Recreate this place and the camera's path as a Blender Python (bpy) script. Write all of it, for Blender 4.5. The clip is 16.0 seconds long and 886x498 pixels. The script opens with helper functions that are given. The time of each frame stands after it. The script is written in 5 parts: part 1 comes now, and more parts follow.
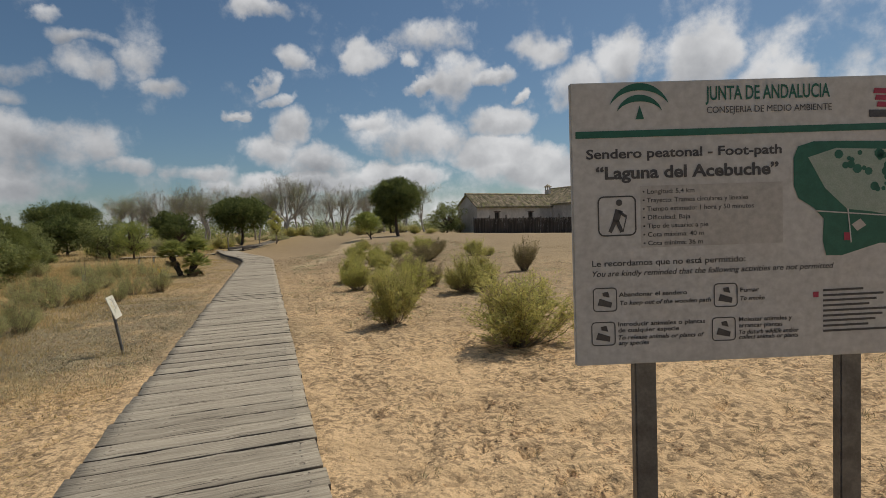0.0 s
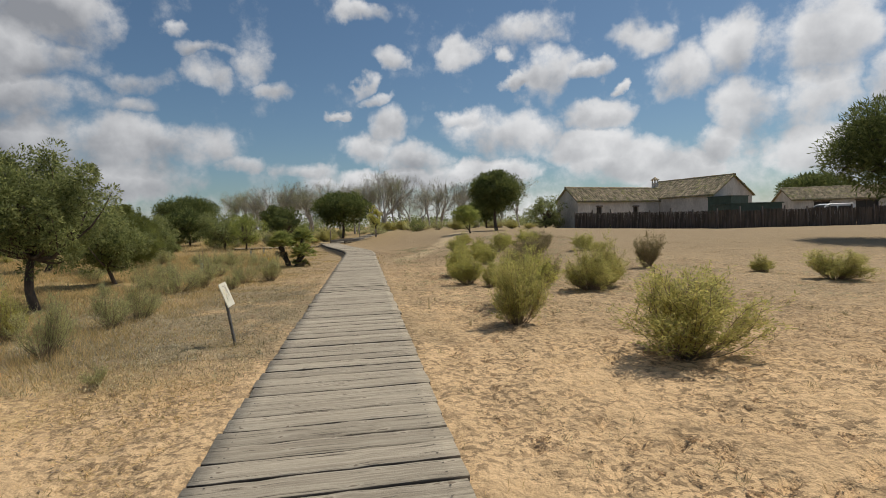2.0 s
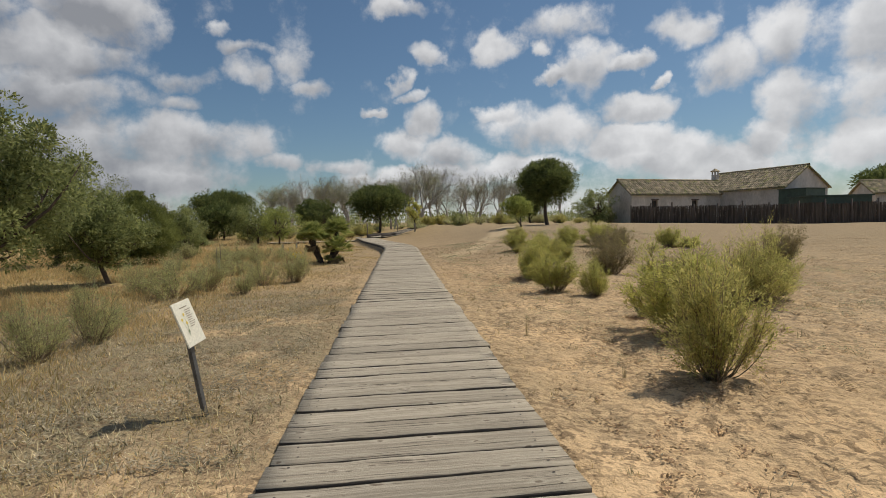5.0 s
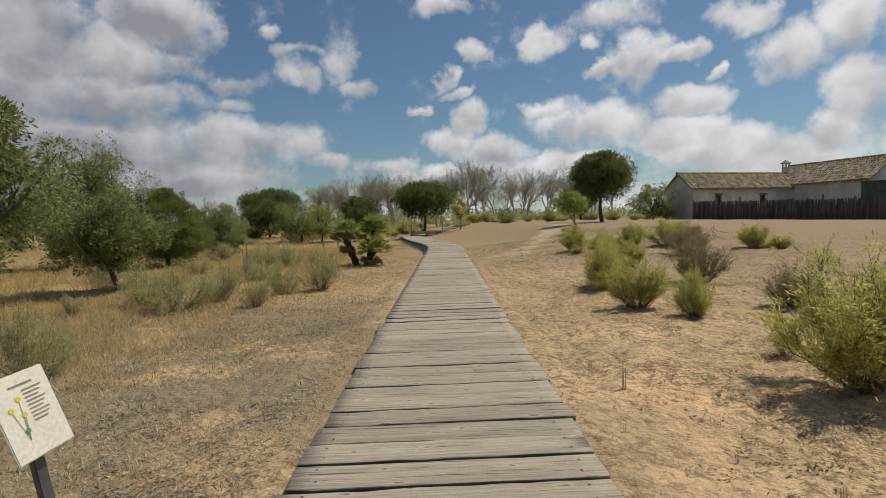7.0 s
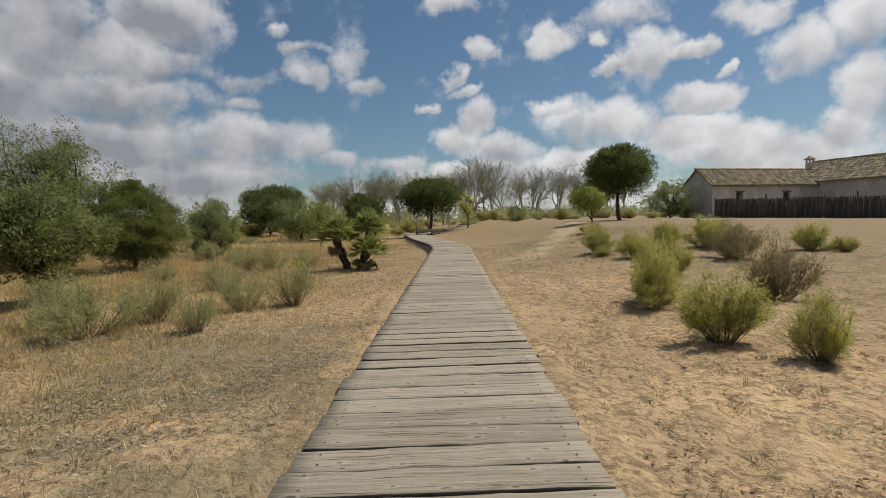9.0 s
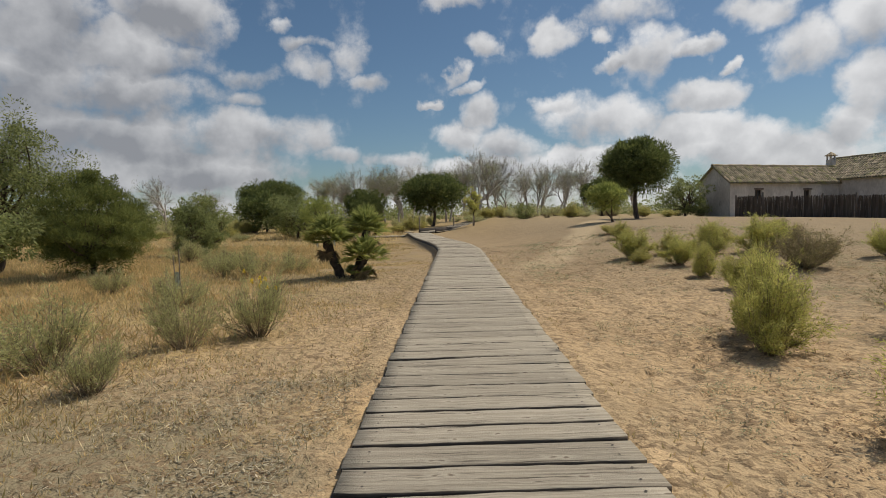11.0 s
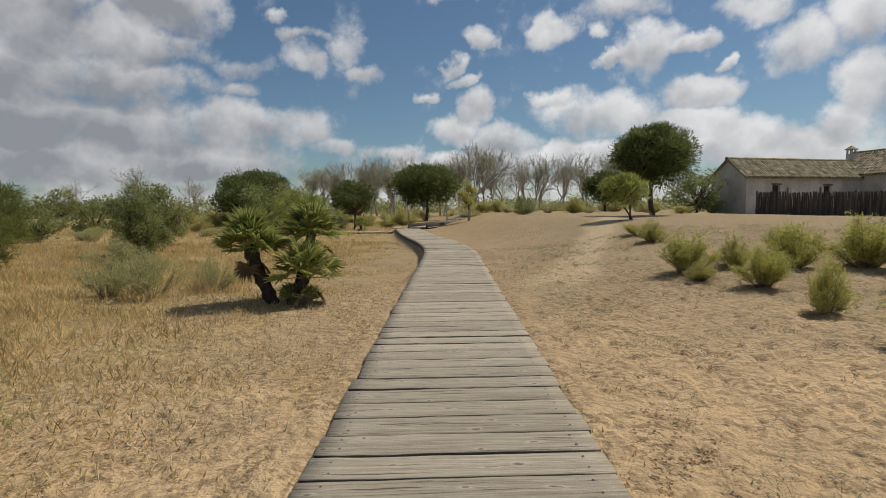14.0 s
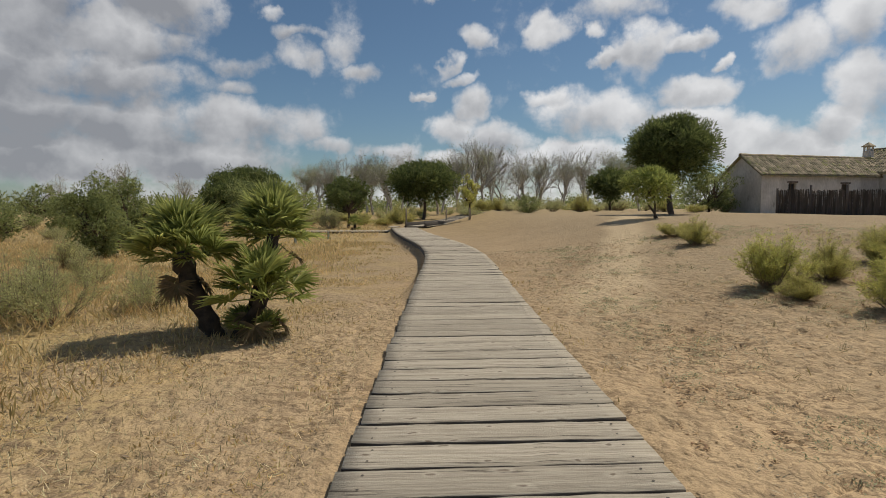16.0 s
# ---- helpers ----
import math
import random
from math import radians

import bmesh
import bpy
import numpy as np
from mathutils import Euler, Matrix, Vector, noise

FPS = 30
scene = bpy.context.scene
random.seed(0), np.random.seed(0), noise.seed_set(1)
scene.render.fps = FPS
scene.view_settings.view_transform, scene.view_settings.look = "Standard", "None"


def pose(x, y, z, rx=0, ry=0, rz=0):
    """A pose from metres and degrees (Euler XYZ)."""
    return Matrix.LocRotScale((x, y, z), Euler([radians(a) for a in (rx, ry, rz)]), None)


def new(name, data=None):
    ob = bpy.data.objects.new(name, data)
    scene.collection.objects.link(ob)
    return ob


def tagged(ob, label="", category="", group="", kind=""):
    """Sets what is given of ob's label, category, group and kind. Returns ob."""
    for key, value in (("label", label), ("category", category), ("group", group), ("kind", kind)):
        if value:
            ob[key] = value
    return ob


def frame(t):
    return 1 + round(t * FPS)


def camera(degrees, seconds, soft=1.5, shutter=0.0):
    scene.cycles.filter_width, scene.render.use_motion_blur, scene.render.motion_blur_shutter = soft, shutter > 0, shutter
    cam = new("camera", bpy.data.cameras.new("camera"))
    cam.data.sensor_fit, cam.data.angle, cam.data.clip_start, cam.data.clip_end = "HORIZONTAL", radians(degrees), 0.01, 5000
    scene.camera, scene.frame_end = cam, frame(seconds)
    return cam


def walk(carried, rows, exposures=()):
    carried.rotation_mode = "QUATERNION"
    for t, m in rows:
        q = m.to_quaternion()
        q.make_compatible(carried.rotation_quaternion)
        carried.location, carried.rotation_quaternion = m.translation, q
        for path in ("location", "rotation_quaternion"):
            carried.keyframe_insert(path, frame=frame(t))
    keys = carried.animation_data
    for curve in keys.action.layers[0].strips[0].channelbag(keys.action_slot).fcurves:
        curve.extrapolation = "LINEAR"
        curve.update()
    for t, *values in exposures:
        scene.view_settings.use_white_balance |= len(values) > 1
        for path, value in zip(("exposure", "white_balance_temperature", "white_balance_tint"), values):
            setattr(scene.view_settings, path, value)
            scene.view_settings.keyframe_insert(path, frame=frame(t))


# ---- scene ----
cam = camera(79.5, 16.0, soft=0.9)
PATH = [
    (0, pose(0.564, -2.619, 1.733, 87.467, 2.028, -18.371)),
    (0.5, pose(0.495, -2.486, 1.695, 87.432, 1.846, -16.608)),
    (1, pose(0.491, -2.151, 1.635, 87.293, 1.801, -13.762)),
    (1.5, pose(0.434, -1.779, 1.618, 87.386, 1.813, -10.568)),
    (2, pose(0.280, -1.321, 1.582, 87.356, 1.653, -8.477)),
    (2.5, pose(0.164, -0.838, 1.513, 87.333, 1.726, -7.532)),
    (3, pose(0.089, -0.217, 1.508, 87.341, 1.673, -6.130)),
    (3.5, pose(-0.034, 0.404, 1.524, 87.211, 1.599, -5.747)),
    (4, pose(-0.051, 1.112, 1.479, 87.137, 1.490, -5.296)),
    (6.5, pose(-0.098, 4.173, 1.363, 86.891, 1.570, -1.955)),
    (7, pose(0.022, 4.625, 1.407, 86.867, 1.673, 0.165)),
    (7.5, pose(-0.020, 5.313, 1.420, 86.768, 1.435, 0.116)),
    (8, pose(0.086, 5.944, 1.386, 86.752, 1.543, 0.319)),
    (8.5, pose(0.020, 6.614, 1.359, 86.665, 1.382, 0.646)),
    (9, pose(0.073, 7.126, 1.381, 86.669, 1.525, 0.939)),
    (11.5, pose(-0.236, 10.395, 1.434, 86.174, 1.123, 1.133)),
    (12, pose(-0.179, 11.131, 1.435, 86.035, 0.981, 1.041)),
    (12.5, pose(-0.116, 11.816, 1.443, 85.942, 0.975, 0.965)),
    (13, pose(-0.075, 12.519, 1.418, 85.850, 0.925, 0.842)),
    (13.5, pose(-0.020, 13.183, 1.451, 85.755, 0.881, 0.724)),
    (14, pose(-0.036, 13.853, 1.480, 85.611, 0.660, 0.620)),
    (14.5, pose(-0.004, 14.486, 1.468, 85.542, 0.626, 0.521)),
    (15, pose(-0.034, 15.186, 1.460, 85.456, 0.528, 0.479)),
    (15.5, pose(-0.165, 15.846, 1.423, 85.465, 0.472, 0.363)),
    (16, pose(-0.303, 16.528, 1.395, 85.490, 0.444, 0.218)),
]
walk(cam, PATH, [(0, -0.2), (0.5, -0.17), (1.2, -0.05), (2.0, 0.0), (16.0, 0.0)])

# ---------------------------------------------------------------- world, sun, exposure
SUN = Vector((0.52, 0.27, 0.89)).normalized()
sun_data = bpy.data.lights.new("sun", "SUN")
sun_data.energy, sun_data.angle, sun_data.color = 3.25, radians(0.6), (1.0, 0.93, 0.80)
sun = new("sun", sun_data)
sun.rotation_euler = SUN.to_track_quat("Z", "Y").to_euler()

# cumulus groups by compass bearing from the boardwalk, height, half width, half height (degrees)
CLOUD_BANK = [(-38.2, 16.8, 4.5, 3.0), (-27.1, 19.1, 4.5, 2.3), (-30.5, 15.4, 5.9, 1.7), (-37.0, 12.1, 5.1, 2.7), (-30.7, 11.8, 5.6, 2.2), (-38.4, 8.5, 5.7, 2.3),
              (-30.0, 8.1, 6.4, 2.6), (-20.6, 8.2, 6.9, 2.1), (-26.4, 5.3, 9.3, 1.9), (-37.0, 4.6, 6.3, 1.9)]
PUFFS = [(-20.3, 14.1, 3.5, 1.0), (-14.5, 14.9, 1.8, 1.7), (-20.4, 11.9, 2.4, 0.9), (-14.7, 17.2, 2.4, 0.6), (-17.4, 18.4, 1.2, 0.7), (-10.4, 16.2, 1.9, 1.6),
         (-7.9, 14.0, 1.8, 1.0), (3.2, 17.1, 2.0, 1.2), (10.8, 17.6, 2.3, 1.4), (0.4, 14.6, 1.1, 1.1), (1.9, 12.9, 1.6, 0.7), (-2.1, 12.0, 1.0, 0.5),
         (0.6, 21.4, 3.7, 0.9), (18.2, 19.1, 4.5, 1.9), (15.2, 17.0, 1.5, 0.8), (29.0, 17.3, 2.7, 1.7), (27.2, 13.1, 0.9, 0.6), (3.0, 10.4, 2.1, 1.7),
         (0.7, 8.2, 3.1, 1.6), (-11.7, 6.4, 2.6, 0.9), (-5.8, 5.9, 3.6, 0.8)]
CUMULUS = [(20.0, 14.8, 3.2, 2.5), (23.6, 14.8, 2.4, 0.8), (16.6, 14.4, 1.5, 0.8), (15.4, 9.3, 7.2, 2.5), (24.8, 10.8, 3.9, 1.4), (11.2, 10.9, 2.9, 1.2),
           (5.6, 7.2, 3.9, 1.7), (12.0, 5.6, 6.8, 1.4), (22.8, 7.6, 4.5, 2.0), (27.7, 5.8, 5.6, 2.1), (33.0, 4.7, 3.7, 1.7), (3.2, 4.8, 8.9, 1.1),
           (33.7, 13.8, 3.8, 2.3), (37.3, 15.3, 2.9, 2.6), (38.3, 9.9, 3.1, 2.7), (36.1, 7.0, 2.9, 2.0), (44.5, 15.3, 4.5, 3.2), (43.7, 10.4, 3.8, 3.4),
           (45.4, 5.8, 5.7, 2.4), (50.2, 11.5, 3.2, 4.8)]


def build_sky():
    world = bpy.data.worlds.new("sky")
    scene.world = world
    world.use_nodes = True
    nt = world.node_tree
    nt.nodes.clear()
    N, L = nt.nodes.new, nt.links.new

    def math(op, a, b=0.0, c=0.0, clamp=False):
        n = N("ShaderNodeMath")
        n.operation, n.use_clamp = op, clamp
        for i, v in enumerate((a, b, c)):
            if isinstance(v, (int, float)):
                n.inputs[i].default_value = v
            else:
                L(v, n.inputs[i])
        return n.outputs[0]

    co = N("ShaderNodeTexCoord").outputs["Generated"]
    sep = N("ShaderNodeSeparateXYZ")
    L(co, sep.inputs[0])
    x, y, z = sep.outputs
    az = math("MULTIPLY", math("ARCTAN2", x, y), 57.2958)
    el = math("MULTIPLY", math("ARCSINE", z), 57.2958)
    # ragged outline
    wob = N("ShaderNodeTexNoise")
    wob.inputs["Scale"].default_value, wob.inputs["Detail"].default_value = 12, 8
    wob.inputs["Roughness"].default_value = 0.56
    L(co, wob.inputs["Vector"])
    wsep = N("ShaderNodeSeparateXYZ")
    L(wob.outputs["Color"], wsep.inputs[0])
    az2 = math("ADD", az, math("MULTIPLY", math("SUBTRACT", wsep.outputs[0], 0.5), 7.5))
    el2 = math("ADD", el, math("MULTIPLY", math("SUBTRACT", wsep.outputs[1], 0.5), 4.5))
    cover, under = None, None
    for k, (a, e, ra, re) in enumerate(CLOUD_BANK + CUMULUS + PUFFS):
        swell = 1.4 if k < len(CLOUD_BANK) else 1.2
        da = math("MULTIPLY", math("SUBTRACT", az2, a), 1 / (ra * swell))
        de = math("MULTIPLY", math("SUBTRACT", el2, e), 1 / (re * swell * 1.07))
        g = math("SUBTRACT", 1.0, math("ADD", math("MULTIPLY", da, da), math("MULTIPLY", de, de)), clamp=True)
        if k >= len(CLOUD_BANK + CUMULUS):
            g = math("MULTIPLY", g, 0.62 if a < -5 else 0.85)
        low = math("MULTIPLY", g, math("SUBTRACT", 0.25, math("MULTIPLY", de, 0.75), clamp=True))
        cover = g if cover is None else math("MAXIMUM", cover, g)
        under = low if under is None else math("MAXIMUM", under, low)
    # away from those groups the same broken cover goes on
    loose = N("ShaderNodeTexNoise")
    loose.inputs["Scale"].default_value, loose.inputs["Detail"].default_value = 4.5, 4
    L(co, loose.inputs["Vector"])
    far = math("MULTIPLY", math("SUBTRACT", loose.outputs[0], 0.48), 4.0, clamp=True)
    side = math("MULTIPLY", math("SUBTRACT", math("ABSOLUTE", az), 48.0), 0.08, clamp=True)
    high = math("MULTIPLY", math("SUBTRACT", el, 24.0), 0.12, clamp=True)
    out = math("MAXIMUM", side, high)
    cover = math("MAXIMUM", cover, math("MULTIPLY", far, out))
    fine = N("ShaderNodeTexNoise")
    fine.inputs["Scale"].default_value, fine.inputs["Detail"].default_value, fine.inputs["Roughness"].default_value = 14, 9, 0.6
    L(co, fine.inputs["Vector"])
    dens = math("ADD", math("MULTIPLY", cover, 1.0), math("MULTIPLY", math("SUBTRACT", fine.outputs[0], 0.5), 2.1))
    haze = math("MULTIPLY", math("SUBTRACT", 8.0, el), 0.07, clamp=True)
    soft = N("ShaderNodeMapRange")
    soft.interpolation_type = "SMOOTHSTEP"
    soft.inputs["From Min"].default_value, soft.inputs["From Max"].default_value, soft.inputs["To Max"].default_value = 0.06, 0.88, 0.96
    L(math("ADD", dens, haze), soft.inputs["Value"])
    mask = soft.outputs[0]
    billow = N("ShaderNodeTexNoise")
    billow.inputs["Scale"].default_value, billow.inputs["Detail"].default_value = 15, 9
    L(co, billow.inputs["Vector"])
    shade = math("ADD", math("MULTIPLY", under, 1.1), math("MULTIPLY", math("SUBTRACT", billow.outputs[0], 0.44), 1.6))
    left = math("MULTIPLY", math("ADD", math("MULTIPLY", az, -0.0125), 0.21), 1.0, clamp=True)
    shade = math("MULTIPLY", math("ADD", shade, math("MULTIPLY", left, 0.9)), 0.85, clamp=True)
    tone = N("ShaderNodeMix")
    tone.data_type = "RGBA"
    tone.inputs["A"].default_value = (0.77, 0.77, 0.775, 1)
    tone.inputs["B"].default_value = (0.27, 0.28, 0.305, 1)
    L(shade, tone.inputs["Factor"])
    air = N("ShaderNodeTexSky")
    air.sky_type, air.sun_disc = "NISHITA", False
    air.sun_elevation = SUN_EL
    air.sun_rotation = SUN_AZ
    air.air_density, air.dust_density, air.ozone_density = 1.0, 0.6, 2.2
    clear = N("ShaderNodeMix")
    clear.data_type, clear.blend_type = "RGBA", "MULTIPLY"
    clear.inputs["Factor"].default_value = 1.0
    L(air.outputs[0], clear.inputs["A"])
    clear.inputs["B"].default_value = (SKY * 0.92, SKY * 1.06, SKY * 1.1, 1)
    mix = N("ShaderNodeMix")
    mix.data_type = "RGBA"
    L(mask, mix.inputs["Factor"])
    L(clear.outputs["Result"], mix.inputs["A"])
    L(tone.outputs["Result"], mix.inputs["B"])
    bg = N("ShaderNodeBackground")
    L(mix.outputs["Result"], bg.inputs[0])
    bg.inputs[1].default_value = 1.0
    end = N("ShaderNodeOutputWorld")
    L(bg.outputs[0], end.inputs[0])


SKY = 0.057
SUN_EL = math.asin(SUN.z)
SUN_AZ = math.atan2(SUN.x, SUN.y)
build_sky()


# ---------------------------------------------------------------- materials
def material(name, base, dark, scale, rough=0.8, bump=0.3, bump_scale=None, stretch=(1, 1, 1), spots=None, island=0.0,
             per_object=0.0, leaf=False, metal=0.0, local=True, bump_distance=0.02):
    """A surface with two scales of colour variation and relief. spots: (colour, scale, threshold)."""
    m = bpy.data.materials.new(name)
    m.use_nodes = True
    nt = m.node_tree
    N, L = nt.nodes.new, nt.links.new
    p = nt.nodes["Principled BSDF"]
    p.inputs["Roughness"].default_value, p.inputs["Metallic"].default_value = rough, metal
    co = N("ShaderNodeTexCoord")
    mp = N("ShaderNodeMapping")
    mp.inputs["Scale"].default_value = stretch
    L(co.outputs["Object"], mp.inputs["Vector"])
    src = mp.outputs[0]
    if per_object:
        info = N("ShaderNodeObjectInfo")
        shift = N("ShaderNodeVectorMath")
        shift.operation = "MULTIPLY_ADD"
        L(info.outputs["Random"], shift.inputs[0])
        shift.inputs[1].default_value = (37, 53, 71)
        L(src, shift.inputs[2])
        src = shift.outputs[0]

    def noise_tex(s, detail=6, r=0.6):
        n = N("ShaderNodeTexNoise")
        n.inputs["Scale"].default_value, n.inputs["Detail"].default_value, n.inputs["Roughness"].default_value = s, detail, r
        L(src, n.inputs["Vector"])
        return n

    def mixed(fac, a, b):
        n = N("ShaderNodeMix")
        n.data_type = "RGBA"
        L(fac, n.inputs["Factor"])
        for key, v in (("A", a), ("B", b)):
            if isinstance(v, tuple):
                n.inputs[key].default_value = (*v, 1)
            else:
                L(v, n.inputs[key])
        return n.outputs["Result"]

    def ramp(v, lo, hi):
        n = N("ShaderNodeMapRange")
        n.inputs["From Min"].default_value, n.inputs["From Max"].default_value = lo, hi
        L(v, n.inputs["Value"])
        return n.outputs[0]

    col = mixed(ramp(noise_tex(scale).outputs[0], 0.39, 0.61), base, dark)
    fine = noise_tex(scale * 9, 4)
    hsv = N("ShaderNodeHueSaturation")
    L(ramp_range(nt, fine.outputs[0], 0.25, 0.75, 0.82, 1.18), hsv.inputs["Value"])
    L(col, hsv.inputs["Color"])
    col = hsv.outputs[0]
    if spots:
        c, s, th = spots
        col = mixed(ramp(noise_tex(s, 5, 0.65).outputs[0], th, th + 0.06), col, c)
    if island or per_object:
        h2 = N("ShaderNodeHueSaturation")
        if island:
            g = N("ShaderNodeNewGeometry")
            L(ramp_range(nt, g.outputs["Random Per Island"], 0, 1, 1 - island, 1 + island), h2.inputs["Value"])
            L(ramp_range(nt, g.outputs["Random Per Island"], 0, 1, 0.515, 0.485), h2.inputs["Hue"])
        else:
            L(ramp_range(nt, info.outputs["Random"], 0, 1, 1 - per_object, 1 + per_object), h2.inputs["Value"])
        L(col, h2.inputs["Color"])
        col = h2.outputs[0]
    L(col, p.inputs["Base Color"])
    if bump:
        b = N("ShaderNodeBump")
        b.inputs["Strength"].default_value, b.inputs["Distance"].default_value = bump, bump_distance
        L(noise_tex(bump_scale or scale * 4, 7, 0.65).outputs[0], b.inputs["Height"])
        L(b.outputs[0], p.inputs["Normal"])
    if leaf:
        tr = N("ShaderNodeBsdfTranslucent")
        L(col, tr.inputs[0])
        mx = N("ShaderNodeMixShader")
        mx.inputs[0].default_value = 0.55
        L(p.outputs[0], mx.inputs[1])
        L(tr.outputs[0], mx.inputs[2])
        L(mx.outputs[0], nt.nodes["Material Output"].inputs[0])
        p.inputs["Specular IOR Level"].default_value = 0.25
    return m


def ramp_range(nt, v, a, b, c, d):
    n = nt.nodes.new("ShaderNodeMapRange")
    for key, val in (("From Min", a), ("From Max", b), ("To Min", c), ("To Max", d)):
        n.inputs[key].default_value = val
    nt.links.new(v, n.inputs["Value"])
    return n.outputs[0]


def ground_material():
    m = bpy.data.materials.new("sand_and_dry_grass")
    m.use_nodes = True
    nt = m.node_tree
    N, L = nt.nodes.new, nt.links.new
    p = nt.nodes["Principled BSDF"]
    p.inputs["Roughness"].default_value = 0.95
    p.inputs["Specular IOR Level"].default_value = 0.1
    co = N("ShaderNodeTexCoord").outputs["Object"]
    sep = N("ShaderNodeSeparateXYZ")
    L(co, sep.inputs[0])

    def noise_tex(s, detail=6, r=0.6, vec=None):
        n = N("ShaderNodeTexNoise")
        n.inputs["Scale"].default_value, n.inputs["Detail"].default_value, n.inputs["Roughness"].default_value = s, detail, r
        L(vec or co, n.inputs["Vector"])
        return n.outputs[0]

    def math(op, a, b, clamp=False):
        n = N("ShaderNodeMath")
        n.operation, n.use_clamp = op, clamp
        for i, v in enumerate((a, b)):
            if isinstance(v, (int, float)):
                n.inputs[i].default_value = v
            else:
                L(v, n.inputs[i])
        return n.outputs[0]

    def mixed(fac, a, b):
        n = N("ShaderNodeMix")
        n.data_type = "RGBA"
        if isinstance(fac, float):
            n.inputs["Factor"].default_value = fac
        else:
            L(fac, n.inputs["Factor"])
        for key, v in (("A", a), ("B", b)):
            if isinstance(v, tuple):
                n.inputs[key].default_value = (*v, 1)
            else:
                L(v, n.inputs[key])
        return n.outputs["Result"]

    broad = noise_tex(0.35, 5)
    sand = mixed(ramp_range(nt, broad, 0.35, 0.65, 0, 1), (0.72, 0.50, 0.285), (0.61, 0.42, 0.237))
    sand = mixed(ramp_range(nt, noise_tex(2.6, 6), 0.45, 0.66, 0, 0.4), sand, (0.40, 0.275, 0.15))
    trodden = ramp_range(nt, math("ADD", sep.outputs[1], math("MULTIPLY", broad, 12.0)), 18, 30, 0, 0.75)
    sand = mixed(trodden, sand, (0.345, 0.255, 0.155))
    # dry grass and straw on the side away from the house, and out in the fields
    straw = mixed(ramp_range(nt, noise_tex(1.4, 8, 0.7), 0.35, 0.65, 0, 1), (0.53, 0.38, 0.165), (0.37, 0.262, 0.115))
    side = math("ADD", math("MULTIPLY", sep.outputs[0], -0.22), math("MULTIPLY", math("SUBTRACT", noise_tex(0.5, 6), 0.5), 2.6))
    side = math("SUBTRACT", side, 0.35, True)
    away = ramp_range(nt, math("ADD", sep.outputs[1], math("MULTIPLY", broad, 22.0)), 50, 78, 0, 0.75)
    col = mixed(math("MAXIMUM", side, away), sand, straw)
    # grey mats of old litter
    litter = ramp_range(nt, noise_tex(0.42, 7, 0.62), 0.37, 0.50, 0, 1)
    along = math("ADD", sep.outputs[1], math("MULTIPLY", broad, 7.0))
    zone = math("MULTIPLY", ramp_range(nt, along, 7.8, 10.0, 0.08, 1), ramp_range(nt, along, 19.5, 16.0, 0.2, 1))
    litter = math("MULTIPLY", litter, zone)
    near_left = ramp_range(nt, sep.outputs[0], 3.0, -1.6, 0.15, 0.85)
    col = mixed(math("MULTIPLY", litter, near_left), col, (0.225, 0.193, 0.123))
    # bits of dark twig, bark and dung trodden into the sand
    warp = N("ShaderNodeVectorMath")
    warp.operation = "MULTIPLY"
    L(co, warp.inputs[0])
    warp.inputs[1].default_value = (1.0, 1.1, 1.0)
    bits = noise_tex(12.0, 4, 0.58, warp.outputs[0])
    patch = ramp_range(nt, noise_tex(0.9, 5, 0.6), 0.34, 0.56, 0.2, 1.0)
    col = mixed(math("MULTIPLY", ramp_range(nt, bits, 0.53, 0.555, 0, 0.85), patch), col, (0.26, 0.18, 0.105))
    coarse = ramp_range(nt, noise_tex(6.5, 7, 0.68, warp.outputs[0]), 0.54, 0.57, 0, 0.5)
    col = mixed(math("MULTIPLY", coarse, patch), col, (0.235, 0.17, 0.105))
    # sparse grey herb and dung towards the shrubs
    thin = math("ADD", sep.outputs[0], math("MULTIPLY", noise_tex(0.7, 6, 0.65), 5.0))
    worn = math("MULTIPLY", ramp_range(nt, thin, 4.4, 8.5, 0, 0.62), ramp_range(nt, sep.outputs[1], 5.0, 9.0, 0, 1))
    col = mixed(math("MULTIPLY", worn, ramp_range(nt, noise_tex(6.0, 6, 0.65), 0.40, 0.56, 0.35, 1)), col, (0.33, 0.262, 0.17))
    # a trodden track leaves the boards towards the farm
    line = math("ADD", math("MULTIPLY", sep.outputs[1], 0.36), -7.3)
    off = math("ABSOLUTE", math("SUBTRACT", math("SUBTRACT", sep.outputs[0], line), math("MULTIPLY", broad, 1.2)), 0.0)
    track = math("MULTIPLY", ramp_range(nt, off, 0.9, 0.35, 0, 0.75), ramp_range(nt, sep.outputs[1], 22, 26, 0, 1))
    col = mixed(math("MULTIPLY", track, ramp_range(nt, sep.outputs[1], 52, 44, 0, 1)), col, (0.56, 0.43, 0.27))
    grain = noise_tex(70, 3)
    hsv = N("ShaderNodeHueSaturation")
    L(ramp_range(nt, grain, 0.25, 0.75, 0.8, 1.2), hsv.inputs["Value"])
    L(col, hsv.inputs["Color"])
    L(hsv.outputs[0], p.inputs["Base Color"])
    b = N("ShaderNodeBump")
    b.inputs["Strength"].default_value, b.inputs["Distance"].default_value = 1.0, 0.078
    L(math("ADD", noise_tex(8, 5, 0.52), math("MULTIPLY", bits, 0.5)), b.inputs["Height"])
    L(b.outputs[0], p.inputs["Normal"])
    return m


